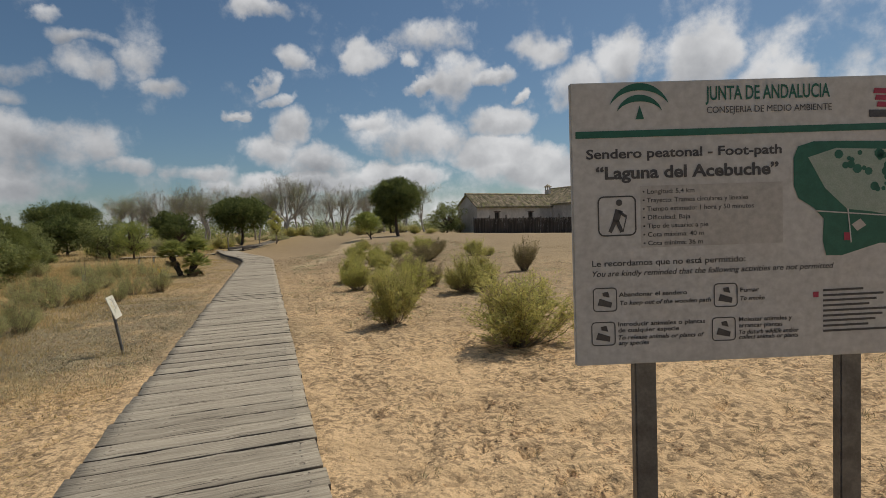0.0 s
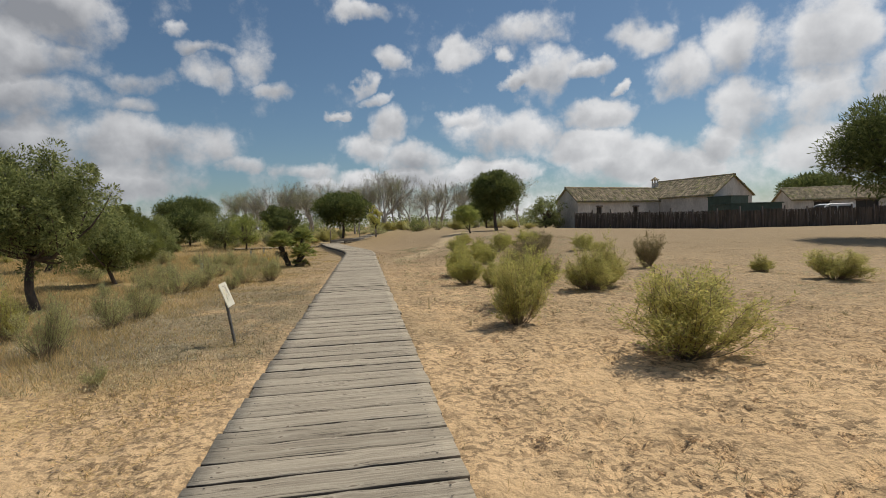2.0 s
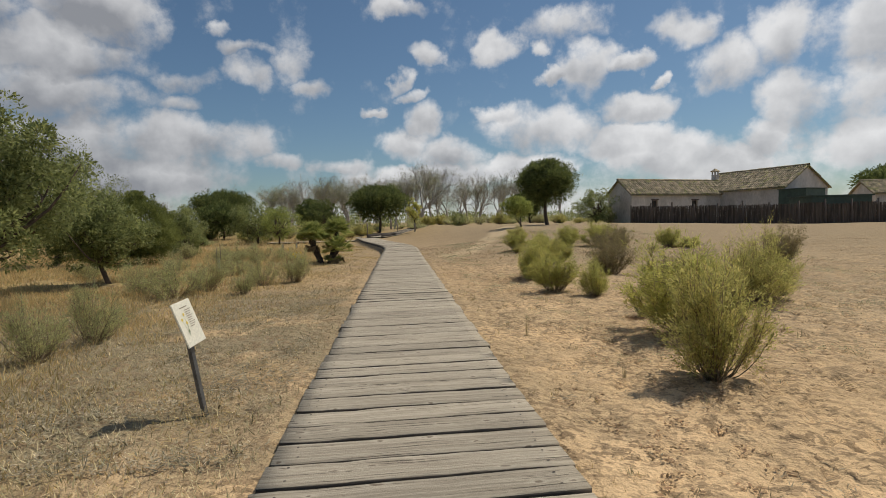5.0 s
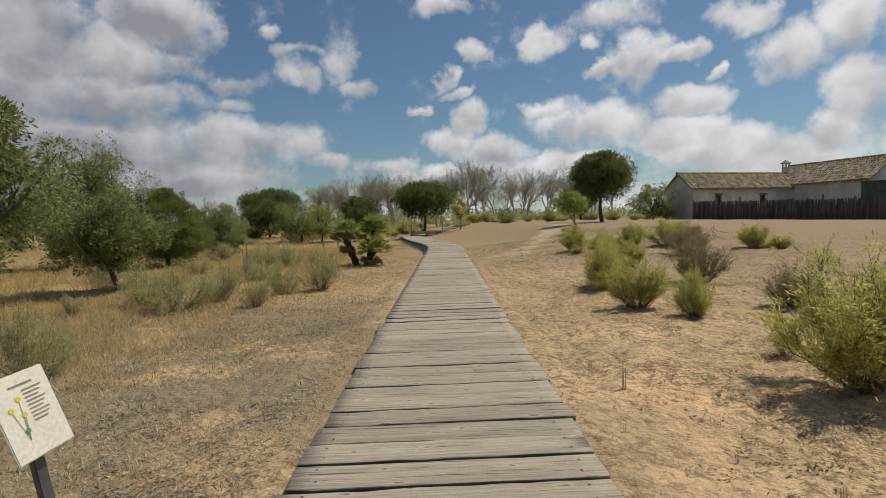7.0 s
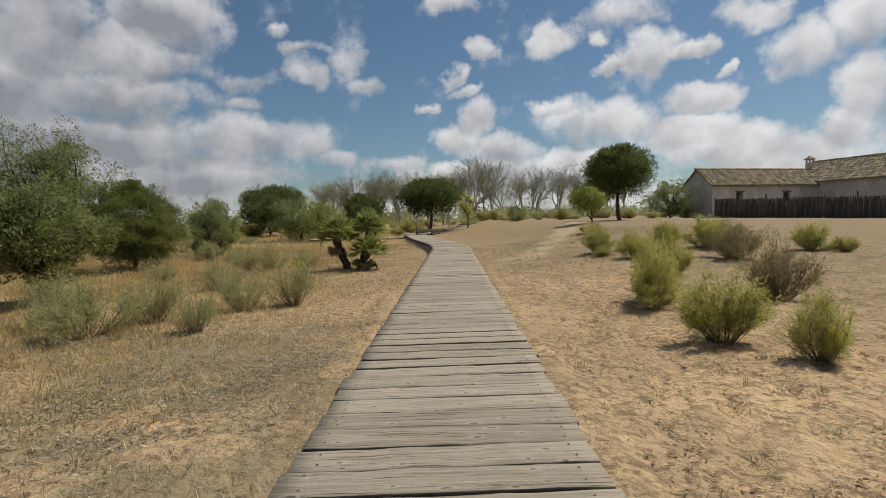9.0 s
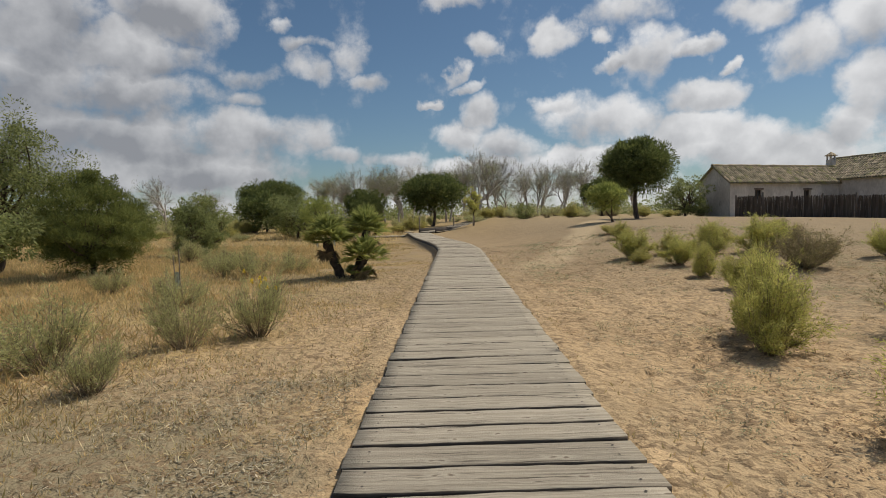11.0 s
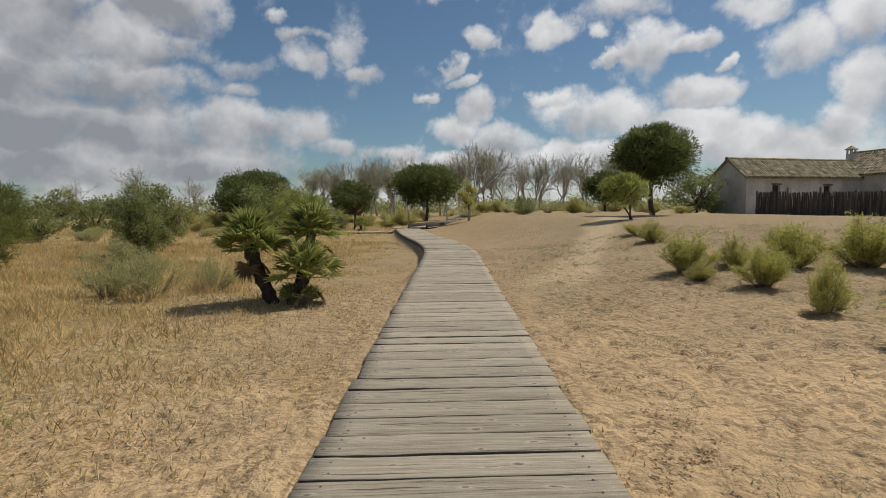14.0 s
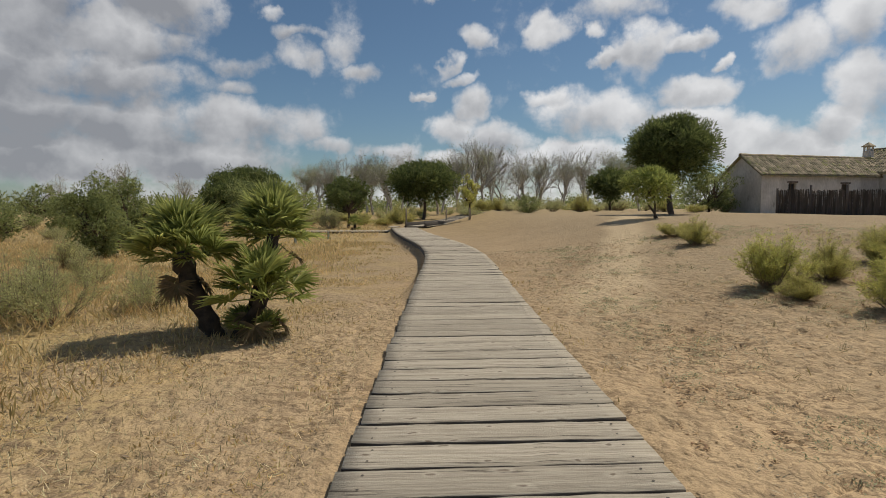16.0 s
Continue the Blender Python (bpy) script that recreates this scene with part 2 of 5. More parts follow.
GROUND = ground_material()
def board_material():
    """Grey weathered softwood: fine grain along the board, open cracks, knots, a tone of its own for each board."""
    m = material("weathered_board", (0.485, 0.42, 0.325), (0.34, 0.29, 0.222), 1.3, 0.9, 0.8, 3.0, (1, 40, 40), ((0.12, 0.098, 0.075), 1.2, 0.585),
                 per_object=0.13, bump_distance=0.014)
    nt = m.node_tree
    p = nt.nodes["Principled BSDF"]
    p.inputs["Specular IOR Level"].default_value = 0.15
    col = p.inputs["Base Color"].links[0].from_socket
    co = nt.nodes.new("ShaderNodeTexCoord")
    info = nt.nodes.new("ShaderNodeObjectInfo")
    shift = nt.nodes.new("ShaderNodeVectorMath")
    shift.operation = "MULTIPLY_ADD"
    nt.links.new(info.outputs["Random"], shift.inputs[0])
    shift.inputs[1].default_value = (91, 47, 13)
    nt.links.new(co.outputs["Object"], shift.inputs[2])
    squash = nt.nodes.new("ShaderNodeVectorMath")
    squash.operation = "MULTIPLY"
    squash.inputs[1].default_value = (1.0, 2.4, 2.4)
    nt.links.new(shift.outputs[0], squash.inputs[0])
    knot = nt.nodes.new("ShaderNodeTexVoronoi")
    knot.voronoi_dimensions = "2D"
    knot.inputs["Scale"].default_value = 1.9
    bend = nt.nodes.new("ShaderNodeTexNoise")
    bend.inputs["Scale"].default_value = 9.0
    nt.links.new(shift.outputs[0], bend.inputs["Vector"])
    warp = nt.nodes.new("ShaderNodeVectorMath")
    warp.operation = "MULTIPLY_ADD"
    nt.links.new(bend.outputs["Color"], warp.inputs[0])
    warp.inputs[1].default_value = (0.16, 0.16, 0)
    nt.links.new(squash.outputs[0], warp.inputs[2])
    nt.links.new(warp.outputs[0], knot.inputs["Vector"])
    for lo, hi, c, f in ((0.15, 0.05, (0.56, 0.49, 0.385), 0.55), (0.062, 0.03, (0.17, 0.13, 0.095), 0.85)):
        mix = nt.nodes.new("ShaderNodeMix")
        mix.data_type = "RGBA"
        nt.links.new(ramp_range(nt, knot.outputs["Distance"], lo, hi, 0, f), mix.inputs["Factor"])
        nt.links.new(col, mix.inputs["A"])
        mix.inputs["B"].default_value = (*c, 1)
        col = mix.outputs["Result"]
    nt.links.new(col, p.inputs["Base Color"])
    return m


WOOD = board_material()
BEAM = material("dark_bearer", (0.09, 0.075, 0.06), (0.05, 0.04, 0.033), 2.0, 0.9, 0.5, 8, (1, 1, 6))
SCREW = material("rusted_screw", (0.12, 0.095, 0.075), (0.08, 0.065, 0.05), 30, 0.7, 0.1, metal=0.3)
BARK = material("brown_bark", (0.13, 0.095, 0.07), (0.06, 0.045, 0.035), 6, 0.95, 0.9, 20, (1, 1, 0.3))
PALE_BARK = material("pale_bark", (0.46, 0.43, 0.385), (0.30, 0.275, 0.24), 5, 0.95, 0.6, 18, (1, 1, 0.3))
PINE = material("pine_needles", (0.17, 0.20, 0.066), (0.105, 0.13, 0.044), 0.9, 0.7, 0, island=0.4, leaf=True)
BRIGHT = material("bright_leaves", (0.36, 0.395, 0.115), (0.26, 0.29, 0.08), 0.9, 0.7, 0, island=0.35, leaf=True)
YOUNG = material("bright_needles", (0.23, 0.255, 0.078), (0.15, 0.175, 0.052), 0.9, 0.7, 0, island=0.35, leaf=True)
OLIVE = material("olive_leaves", (0.295, 0.325, 0.125), (0.205, 0.23, 0.087), 1.0, 0.6, 0, island=0.45, leaf=True)
BROOM = material("broom_sprigs", (0.57, 0.525, 0.185), (0.45, 0.425, 0.14), 1.6, 0.75, 0, island=0.35, leaf=True)
FRESH = material("fresh_sprigs", (0.57, 0.545, 0.17), (0.46, 0.45, 0.13), 1.6, 0.75, 0, island=0.35, leaf=True)
BROWN = material("brownish_sprigs", (0.36, 0.31, 0.15), (0.24, 0.20, 0.105), 1.6, 0.8, 0, island=0.4, leaf=True)
GREY = material("grey_sprigs", (0.55, 0.54, 0.255), (0.42, 0.42, 0.19), 1.6, 0.75, 0, island=0.35, leaf=True)
FAR_LEAF = material("sparse_leaves", (0.37, 0.385, 0.205), (0.27, 0.285, 0.15), 0.5, 0.8, 0, island=0.3, leaf=True)
TWIG = material("dry_twigs", (0.30, 0.225, 0.145), (0.19, 0.14, 0.09), 8, 0.9, 0, island=0.4)
STRAW = material("dry_grass_blades", (0.66, 0.51, 0.25), (0.48, 0.36, 0.165), 0.8, 0.85, 0, island=0.35, leaf=True)
FAN = material("fan_palm_leaf", (0.45, 0.465, 0.15), (0.30, 0.33, 0.10), 3, 0.45, 0, island=0.4, leaf=True)
DEAD_FAN = material("dead_palm_leaf", (0.36, 0.28, 0.15), (0.24, 0.18, 0.10), 3, 0.8, 0, island=0.25, leaf=True)
FIBRE = material("palm_trunk_fibre", (0.075, 0.055, 0.04), (0.03, 0.023, 0.018), 9, 0.95, 1.0, 30)
LIME = material("limewash", (0.60, 0.565, 0.53), (0.44, 0.41, 0.38), 0.8, 0.9, 0.35, 9, (1, 1, 0.45), ((0.32, 0.295, 0.265), 1.3, 0.62))
TILE = material("old_clay_tiles", (0.40, 0.33, 0.215), (0.22, 0.18, 0.115), 2.5, 0.95, 0.5, 12, spots=((0.30, 0.28, 0.12), 1.6, 0.55), island=0.4)
BRUSH = material("brushwood", (0.135, 0.112, 0.095), (0.075, 0.062, 0.054), 3, 0.95, 0.6, 25, (1, 1, 0.15), island=0.35)
DARK = material("dark_opening", (0.03, 0.028, 0.026), (0.02, 0.018, 0.017), 3, 0.6, 0)
SHED = material("green_sheet", (0.05, 0.085, 0.065), (0.035, 0.06, 0.048), 2, 0.6, 0.1)
PANEL = material("sign_enamel", (0.50, 0.495, 0.48), (0.475, 0.465, 0.445), 2.5, 0.45, 0.03, spots=((0.39, 0.36, 0.30), 4.5, 0.68))
PANEL_GREY = material("sign_grey_field", (0.43, 0.415, 0.39), (0.395, 0.38, 0.355), 3, 0.5, 0.02)
INK = material("sign_black_ink", (0.045, 0.045, 0.05), (0.075, 0.072, 0.072), 20, 0.5, 0)
GREEN_INK = material("sign_green_ink", (0.012, 0.10, 0.065), (0.018, 0.12, 0.08), 20, 0.5, 0)
PALE_GREEN = material("sign_pale_green", (0.30, 0.36, 0.31), (0.26, 0.33, 0.27), 20, 0.5, 0)
RED_INK = material("sign_red_ink", (0.35, 0.03, 0.07), (0.30, 0.03, 0.06), 20, 0.5, 0)
STEEL = material("dull_grey_steel", (0.17, 0.17, 0.17), (0.11, 0.11, 0.11), 8, 0.5, 0.1, 30, metal=0.6)
CREAM = material("cream_board", (0.74, 0.70, 0.58), (0.68, 0.64, 0.52), 6, 0.5, 0.02)
YELLOW = material("printed_yellow", (0.75, 0.55, 0.04), (0.65, 0.48, 0.04), 30, 0.5, 0)
PRINT_GREEN = material("printed_green", (0.16, 0.22, 0.10), (0.12, 0.17, 0.08), 30, 0.5, 0)
GUARD = material("tree_guard_plastic", (0.42, 0.47, 0.38), (0.36, 0.40, 0.32), 8, 0.5, 0.05)
STAKE = material("stake_wood", (0.30, 0.25, 0.18), (0.20, 0.165, 0.12), 9, 0.9, 0.3, 20, (1, 1, 0.2))
ROCK = material("pale_rock", (0.38, 0.36, 0.33), (0.26, 0.245, 0.22), 4, 0.95, 0.6)
PETAL = material("yellow_petal", (0.75, 0.58, 0.06), (0.65, 0.45, 0.03), 20, 0.7, 0)
CRUMB = material("trodden_crumbs", (0.44, 0.32, 0.20), (0.31, 0.22, 0.135), 3, 0.9, 0, island=0.4, leaf=True)
HERB = material("grey_green_herb", (0.47, 0.46, 0.29), (0.34, 0.345, 0.20), 2.0, 0.8, 0, island=0.4, leaf=True)
STALK = material("dry_stalks", (0.56, 0.47, 0.26), (0.36, 0.31, 0.165), 3, 0.85, 0, island=0.45)
GREY_STRAW = material("old_grey_litter", (0.43, 0.37, 0.245), (0.23, 0.195, 0.125), 3, 0.9, 0, island=0.5)
VAN_PAINT = material("white_van_paint", (0.72, 0.72, 0.71), (0.66, 0.66, 0.65), 3, 0.35, 0)
# the shade in the gaps between boards, put into a dark brown colour
GAP_SHADE = material("board_gap_shade", (0.13, 0.105, 0.08), (0.08, 0.065, 0.05), 3, 0.9, 0.3, 10, (1, 8, 8))


# ---------------------------------------------------------------- mesh helpers
rng = np.random.default_rng(7)


def solid(name, V, F, mats=(), index=None, smooth=False):
    """A mesh from vertices and faces that all have the same number of corners."""
    V, F = np.asarray(V, float), np.asarray(F, np.int32)
    me = bpy.data.meshes.new(name)
    k = F.shape[1]
    me.vertices.add(len(V))
    me.vertices.foreach_set("co", V.ravel())
    me.loops.add(F.size)
    me.loops.foreach_set("vertex_index", F.ravel())
    me.polygons.add(len(F))
    me.polygons.foreach_set("loop_start", np.arange(0, F.size, k, dtype=np.int32))
    me.polygons.foreach_set("loop_total", np.full(len(F), k, np.int32))
    for m in mats:
        me.materials.append(m)
    if index is not None:
        me.polygons.foreach_set("material_index", np.asarray(index, np.int32))
    if smooth:
        me.polygons.foreach_set("use_smooth", np.ones(len(F), bool))
    me.update(calc_edges=True)
    me.validate()
    return me


def joined(pieces):
    V, F, n = [], [], 0
    for v, f in pieces:
        V.append(v)
        F.append(np.asarray(f) + n)
        n += len(v)
    return np.concatenate(V), np.concatenate(F)


def child(name, me, parent, m=None, label=""):
    ob = new(name, me)
    ob.parent = parent
    if m is not None:
        ob.matrix_basis = m
    return tagged(ob, label) if label else ob


def part(name, bm, mat, parent, label=""):
    me = bpy.data.meshes.new(name)
    bm.normal_update()
    bm.to_mesh(me)
    bm.free()
    me.materials.append(mat)
    return child(name, me, parent, None, label)


def empty(name, m, label, category, group="", kind=""):
    ob = new(name)
    ob.empty_display_size = 0.2
    ob.matrix_basis = m
    return tagged(ob, label, category, group, kind)


def box(x0, x1, y0, y1, z0, z1, bevel=0.0, bm=None):
    bm = bm or bmesh.new()
    made = bmesh.ops.create_cube(bm, size=1, matrix=Matrix.LocRotScale(((x0 + x1) / 2, (y0 + y1) / 2, (z0 + z1) / 2), None, (x1 - x0, y1 - y0, z1 - z0)))
    if bevel:
        edges = {e for v in made["verts"] for e in v.link_edges}
        bmesh.ops.bevel(bm, geom=list(edges), offset=bevel, segments=2, affect="EDGES")
    return bm


def tube(points, radii, sides=7, rough=0.0):
    """A tapered tube of quads along points."""
    P = np.asarray(points, float)
    n = len(P)
    T = np.gradient(P, axis=0)
    T /= np.linalg.norm(T, axis=1)[:, None] + 1e-9
    ref = np.array([0.31, 0.95, 0.05])
    A = np.cross(T, ref)
    A /= np.linalg.norm(A, axis=1)[:, None] + 1e-9
    B = np.cross(T, A)
    ang = np.arange(sides) * 2 * np.pi / sides
    R = np.asarray(radii, float)[:, None] * (1 + rough * rng.uniform(-1, 1, (n, sides)))
    V = P[:, None] + R[..., None] * (np.cos(ang)[None, :, None] * A[:, None] + np.sin(ang)[None, :, None] * B[:, None])
    i = np.arange(n - 1)[:, None] * sides
    j = np.arange(sides)[None]
    F = np.stack([i + j, i + (j + 1) % sides, i + sides + (j + 1) % sides, i + sides + j], -1).reshape(-1, 4)
    return V.reshape(-1, 3), F


def blades(C, D, length, width, flat=False):
    """Pointed leaves: one narrow kite for each centre C along the direction D."""
    n = len(C)
    D = D / (np.linalg.norm(D, axis=1)[:, None] + 1e-9)
    S = np.cross(D, rng.normal(size=(n, 3)) * 0.25 + [0, 0, 1.0] if flat else rng.normal(size=(n, 3)))
    S /= np.linalg.norm(S, axis=1)[:, None] + 1e-9
    l = (np.asarray(length) * np.ones(n))[:, None]
    w = (np.asarray(width) * np.ones(n))[:, None]
    V = np.stack([C, C + D * l * 0.5 + S * w * 0.5, C + D * l, C + D * l * 0.5 - S * w * 0.5], 1)
    return V.reshape(-1, 3), np.arange(n * 4).reshape(-1, 4)


def sphere_points(n):
    p = rng.normal(size=(n, 3))
    return p / np.linalg.norm(p, axis=1)[:, None]


def clump(c, r, n, length, width, lift=0.3, flat=1.0):
    """Leaves that spread out from the middle of one clump."""
    d = sphere_points(n)
    d[:, 2] += lift
    d /= np.linalg.norm(d, axis=1)[:, None]
    rad = r * rng.uniform(0.35, 1.0, n)[:, None] ** 0.6
    C = np.asarray(c) + d * rad * np.array([1, 1, flat])
    return blades(C, d + rng.normal(size=(n, 3)) * 0.45, length * rng.uniform(0.6, 1.3, n), width * rng.uniform(0.7, 1.3, n))


def bent(a, b, n=5, sag=0.12):
    a, b = np.asarray(a, float), np.asarray(b, float)
    t = np.linspace(0, 1, n)[:, None]
    P = a + (b - a) * t
    L = np.linalg.norm(b - a)
    return P + np.sin(t * np.pi) * rng.normal(size=3) * sag * L * 0.5


def smooth(a, b, x):
    t = np.clip((np.asarray(x, float) - a) / (b - a), 0, 1)
    return t * t * (3 - 2 * t)


# ---------------------------------------------------------------- ground
WALK_Y = [-20, 27, 31, 34, 37, 40, 44, 48, 53, 60]
WALK_X = [0, 0.0, 0.05, -0.1, -0.5, -1.1, -1.85, -2.45, -3.1, -4]


def walk_x(y):
    return np.interp(y, WALK_Y, WALK_X)


def height(x, y):
    """The lie of the land, without its small lumps."""
    x, y = np.asarray(x, float), np.asarray(y, float)
    dx = x - walk_x(y)
    h = -0.075 + 0.95 * smooth(1.5, 9, dx) * smooth(16, 40, y) * (1 - 0.45 * smooth(15, 36, x))
    h = h - 0.30 * smooth(-0.86, -1.12, dx) * smooth(23.5, 30, y) * (1 - smooth(60, 80, y))
    return h


def waves(x, y, seed, size, octaves=3):
    """Cheap rolling noise from crossed sines."""
    r = np.random.default_rng(seed)
    s = 0
    for k in range(octaves):
        for _ in range(4):
            a = r.uniform(0, 2 * np.pi)
            f = 2 * np.pi / (size / 1.9 ** k) * r.uniform(0.7, 1.3)
            s = s + np.sin((x * np.cos(a) + y * np.sin(a)) * f + r.uniform(0, 6.3)) / 1.7 ** k
    return s / 5


def build_ground():
    def axis(lo, hi, step, end_lo, end_hi):
        mid = list(np.arange(lo, hi, step))
        out, s, v = [], step, hi
        while v < end_hi:
            out.append(v)
            s *= 1.075
            v += s
        back, s, v = [], step, lo - step
        while v > end_lo:
            back.append(v)
            s *= 1.075
            v -= s
        return np.array(back[::-1] + mid + out)

    xs, ys = axis(-6.5, 8, 0.062, -2500, 2500), axis(-3.2, 26, 0.07, -2500, 2500)
    X, Y = np.meshgrid(xs, ys)
    Z = height(X, Y)
    dx = np.abs(X - walk_x(Y))
    calm = smooth(0.85, 1.5, dx)
    right = smooth(0.6, 2.5, X)
    lump = 0.022 * waves(X, Y, 3, 0.9) + 0.022 * waves(X, Y, 5, 0.34, 3)
    tread = np.minimum(0, waves(X, Y, 9, 0.34, 3) * waves(X, Y, 10, 1.1, 2) * 3 + 0.1) * 0.085
    pock = 0.016 * np.minimum(0.15, waves(X, Y, 11, 0.24, 2)) * right
    near = 1 - smooth(22, 30, Y)
    Z = Z + near * (lump + pock + tread * (0.35 + 0.65 * right)) * (0.25 + 0.75 * calm) + 0.05 * waves(X, Y, 13, 6) * calm
    Z = Z + 0.035 * np.exp(-(((dx - 1.02) / 0.16) ** 2)) * (1 - smooth(20, 26, Y))
    far = np.hypot(X, Y - 20)
    Z = Z + smooth(60, 160, far) * 0.25 * waves(X, Y, 17, 60)
    Z = np.where(dx < 0.95, np.minimum(Z, -0.052), Z)
    Z = np.where((dx < 0.74) & (Y > -8) & (Y < 54), Z - 0.3, Z)
    V = np.stack([X, Y, Z], -1).reshape(-1, 3)
    nx = len(xs)
    i, j = np.meshgrid(np.arange(len(ys) - 1), np.arange(nx - 1), indexing="ij")
    F = np.stack([i * nx + j, i * nx + j + 1, (i + 1) * nx + j + 1, (i + 1) * nx + j], -1).reshape(-1, 4)
    ob = new("ground", solid("ground", V, F, [GROUND], smooth=True))
    tagged(ob, "trodden yellow sand with dry grass, litter and twigs", "ground", kind="structure")


build_ground()


def at_ground(x, y, sink=0.0, turn=0.0, size=1.0, tall=None):
    s = (size, size, tall or size)
    return Matrix.LocRotScale((x, y, float(height(x, y)) - sink), Euler((0, 0, turn)), s)


# ---------------------------------------------------------------- trees and shrubs
def thing_of(name, parts, m, label, category, group=""):
    ob = empty(name, m, label, category, group)
    for pname, me in parts:
        child(pname, me, ob)
    return ob


def stone_pine(h, w, crown_low, clumps, needles, leaf=PINE, length=0.32, width=0.07, lean=0.0, stems=1, dome=0.75, candles=0, lift=0.45):
    """A pine with an umbrella crown: trunk, limbs and tufts of needles."""
    wood, tufts = [], []
    top = np.array([lean, 0, crown_low + (h - crown_low) * 0.25])
    r0 = 0.045 * h * 0.75
    for s in range(stems):
        foot = np.array([0.18 * s, 0.1 * s, -0.15])
        P = bent(foot, top + rng.normal(size=3) * 0.25 * (stems > 1), 7, 0.06)
        wood.append(tube(P, np.linspace(r0, r0 * 0.5, 7) * (1.0, 0.8)[stems > 1], 9, 0.08))
    cz, rz = crown_low + (h - crown_low) * 0.42, (h - crown_low) * 0.58
    for k in range(clumps):
        d = sphere_points(1)[0]
        d[2] = abs(d[2]) if rng.random() < dome else -abs(d[2]) * 0.7
        f = rng.uniform(0.62, 0.93)
        c = np.array([lean, 0, cz]) + d * np.array([w / 2, w / 2, rz]) * f
        r = w * rng.uniform(0.085, 0.14)
        tufts.append(clump(c, r, needles, length, width, lift))
        if k % 4 == 0:
            wood.append(tube(bent(top + rng.normal(size=3) * 0.1, c, 5, 0.15), np.linspace(r0 * 0.4, r0 * 0.08, 5), 5))
    for k in range(candles):
        a, r = rng.uniform(0, 6.28), rng.uniform(0, 0.3) * w
        z = cz + rz * math.sqrt(max(0.1, 1 - (2 * r / w) ** 2)) * 0.9
        for s in np.linspace(0, 0.5, 7):
            tufts.append(clump((lean + r * math.cos(a), r * math.sin(a), z + s), 0.06, 26, 0.1, 0.02, 0.9))
    # shaded heart of the crown
    for k in range(clumps // 3):
        c = np.array([lean, 0, cz]) + sphere_points(1)[0] * np.array([w, w, rz * 2]) * 0.25
        tufts.append(clump(c, w * 0.15, needles // 2, length * 1.2, width * 1.6, 0.2))
    return [("trunk", solid("trunk", *joined(wood), [BARK], smooth=True)), ("crown", solid("crown", *joined(tufts), [leaf]))]


def olive_tree(h, w, trunk_h, clumps, leaves, lean=(0.3, 0.0), leaf=OLIVE, length=0.09, width=0.03, low=0.25):
    """An irregular leafy tree with a thin bent trunk and drooping sprays."""
    wood, spray = [], []
    fork = np.array([lean[0], lean[1], trunk_h])
    r0 = 0.028 * h
    wood.append(tube(bent((0, 0, -0.15), fork, 7, 0.12), np.linspace(r0, r0 * 0.7, 7), 8, 0.1))
    for k in range(clumps):
        d = sphere_points(1)[0]
        u = rng.uniform(0.35, 1.0) ** 0.6
        lobes = 1 + 0.22 * math.sin(3 * math.atan2(d[1], d[0]) + d[2] * 4)
        c = fork + np.array([0, 0, (h - trunk_h) * (0.5 - low * 0.3)]) + d * np.array([w / 2, w / 2, (h - trunk_h) * 0.52]) * u * lobes
        if c[2] < trunk_h * 0.55:
            c[2] = trunk_h * 0.55 + rng.uniform(0, 0.3)
        spray.append(clump(c, w * rng.uniform(0.06, 0.12), leaves, length, width, 0.05))
        if k % 3 == 0:
            wood.append(tube(bent(fork, c, 6, 0.25), np.linspace(r0 * 0.5, r0 * 0.07, 6), 5))
    return [("trunk", solid("trunk", *joined(wood), [BARK], smooth=True)), ("crown", solid("crown", *joined(spray), [leaf]))]


def bare_tree(h, spread, seed, leafy=0.35):
    """A poplar with most of its twigs bare and a thin veil of leaves."""
    r = np.random.default_rng(seed)
    wood, tips = [], []

    def grow(p, d, length, rad, depth):
        q = p + d * length
        mid = (p + q) / 2 + r.normal(size=3) * length * 0.07
        wood.append(tube([p, mid, q], [rad, rad * 0.8, rad * 0.6], 6 if depth < 2 else 4 if depth < 3 else 3))
        if depth > 3:
            tips.append(mid)
        if depth == 6:
            tips.append(q)
            return
        for k in range(3 if depth < 5 else 2):
            nd = d + r.normal(size=3) * spread * (0.8 if depth < 2 else 1.1) + np.array([0, 0, 0.1])
            nd /= np.linalg.norm(nd)
            grow(q if k == 0 else p + (q - p) * r.uniform(0.35, 1), nd, length * r.uniform(0.62, 0.9), max(rad * 0.62, h * 0.0011), depth + 1)

    grow(np.array([0, 0, -0.2]), np.array([r.normal() * 0.05, r.normal() * 0.05, 1.0]), h * 0.2, h * 0.017, 0)
    V, F = joined(wood)
    tips = np.array(tips)
    size = h / V[:, 2].max()
    V, tips = V * size, tips * size
    pick = tips[r.random(len(tips)) < leafy]
    C = (pick[:, None] + r.normal(size=(len(pick), 4, 3)) * h * 0.03).reshape(-1, 3)
    leaf = blades(C, r.normal(size=C.shape), h * 0.013, h * 0.009)
    return [("trunk", solid("trunk", V, F, [PALE_BARK])), ("crown", solid("crown", *leaf, [FAR_LEAF]))]


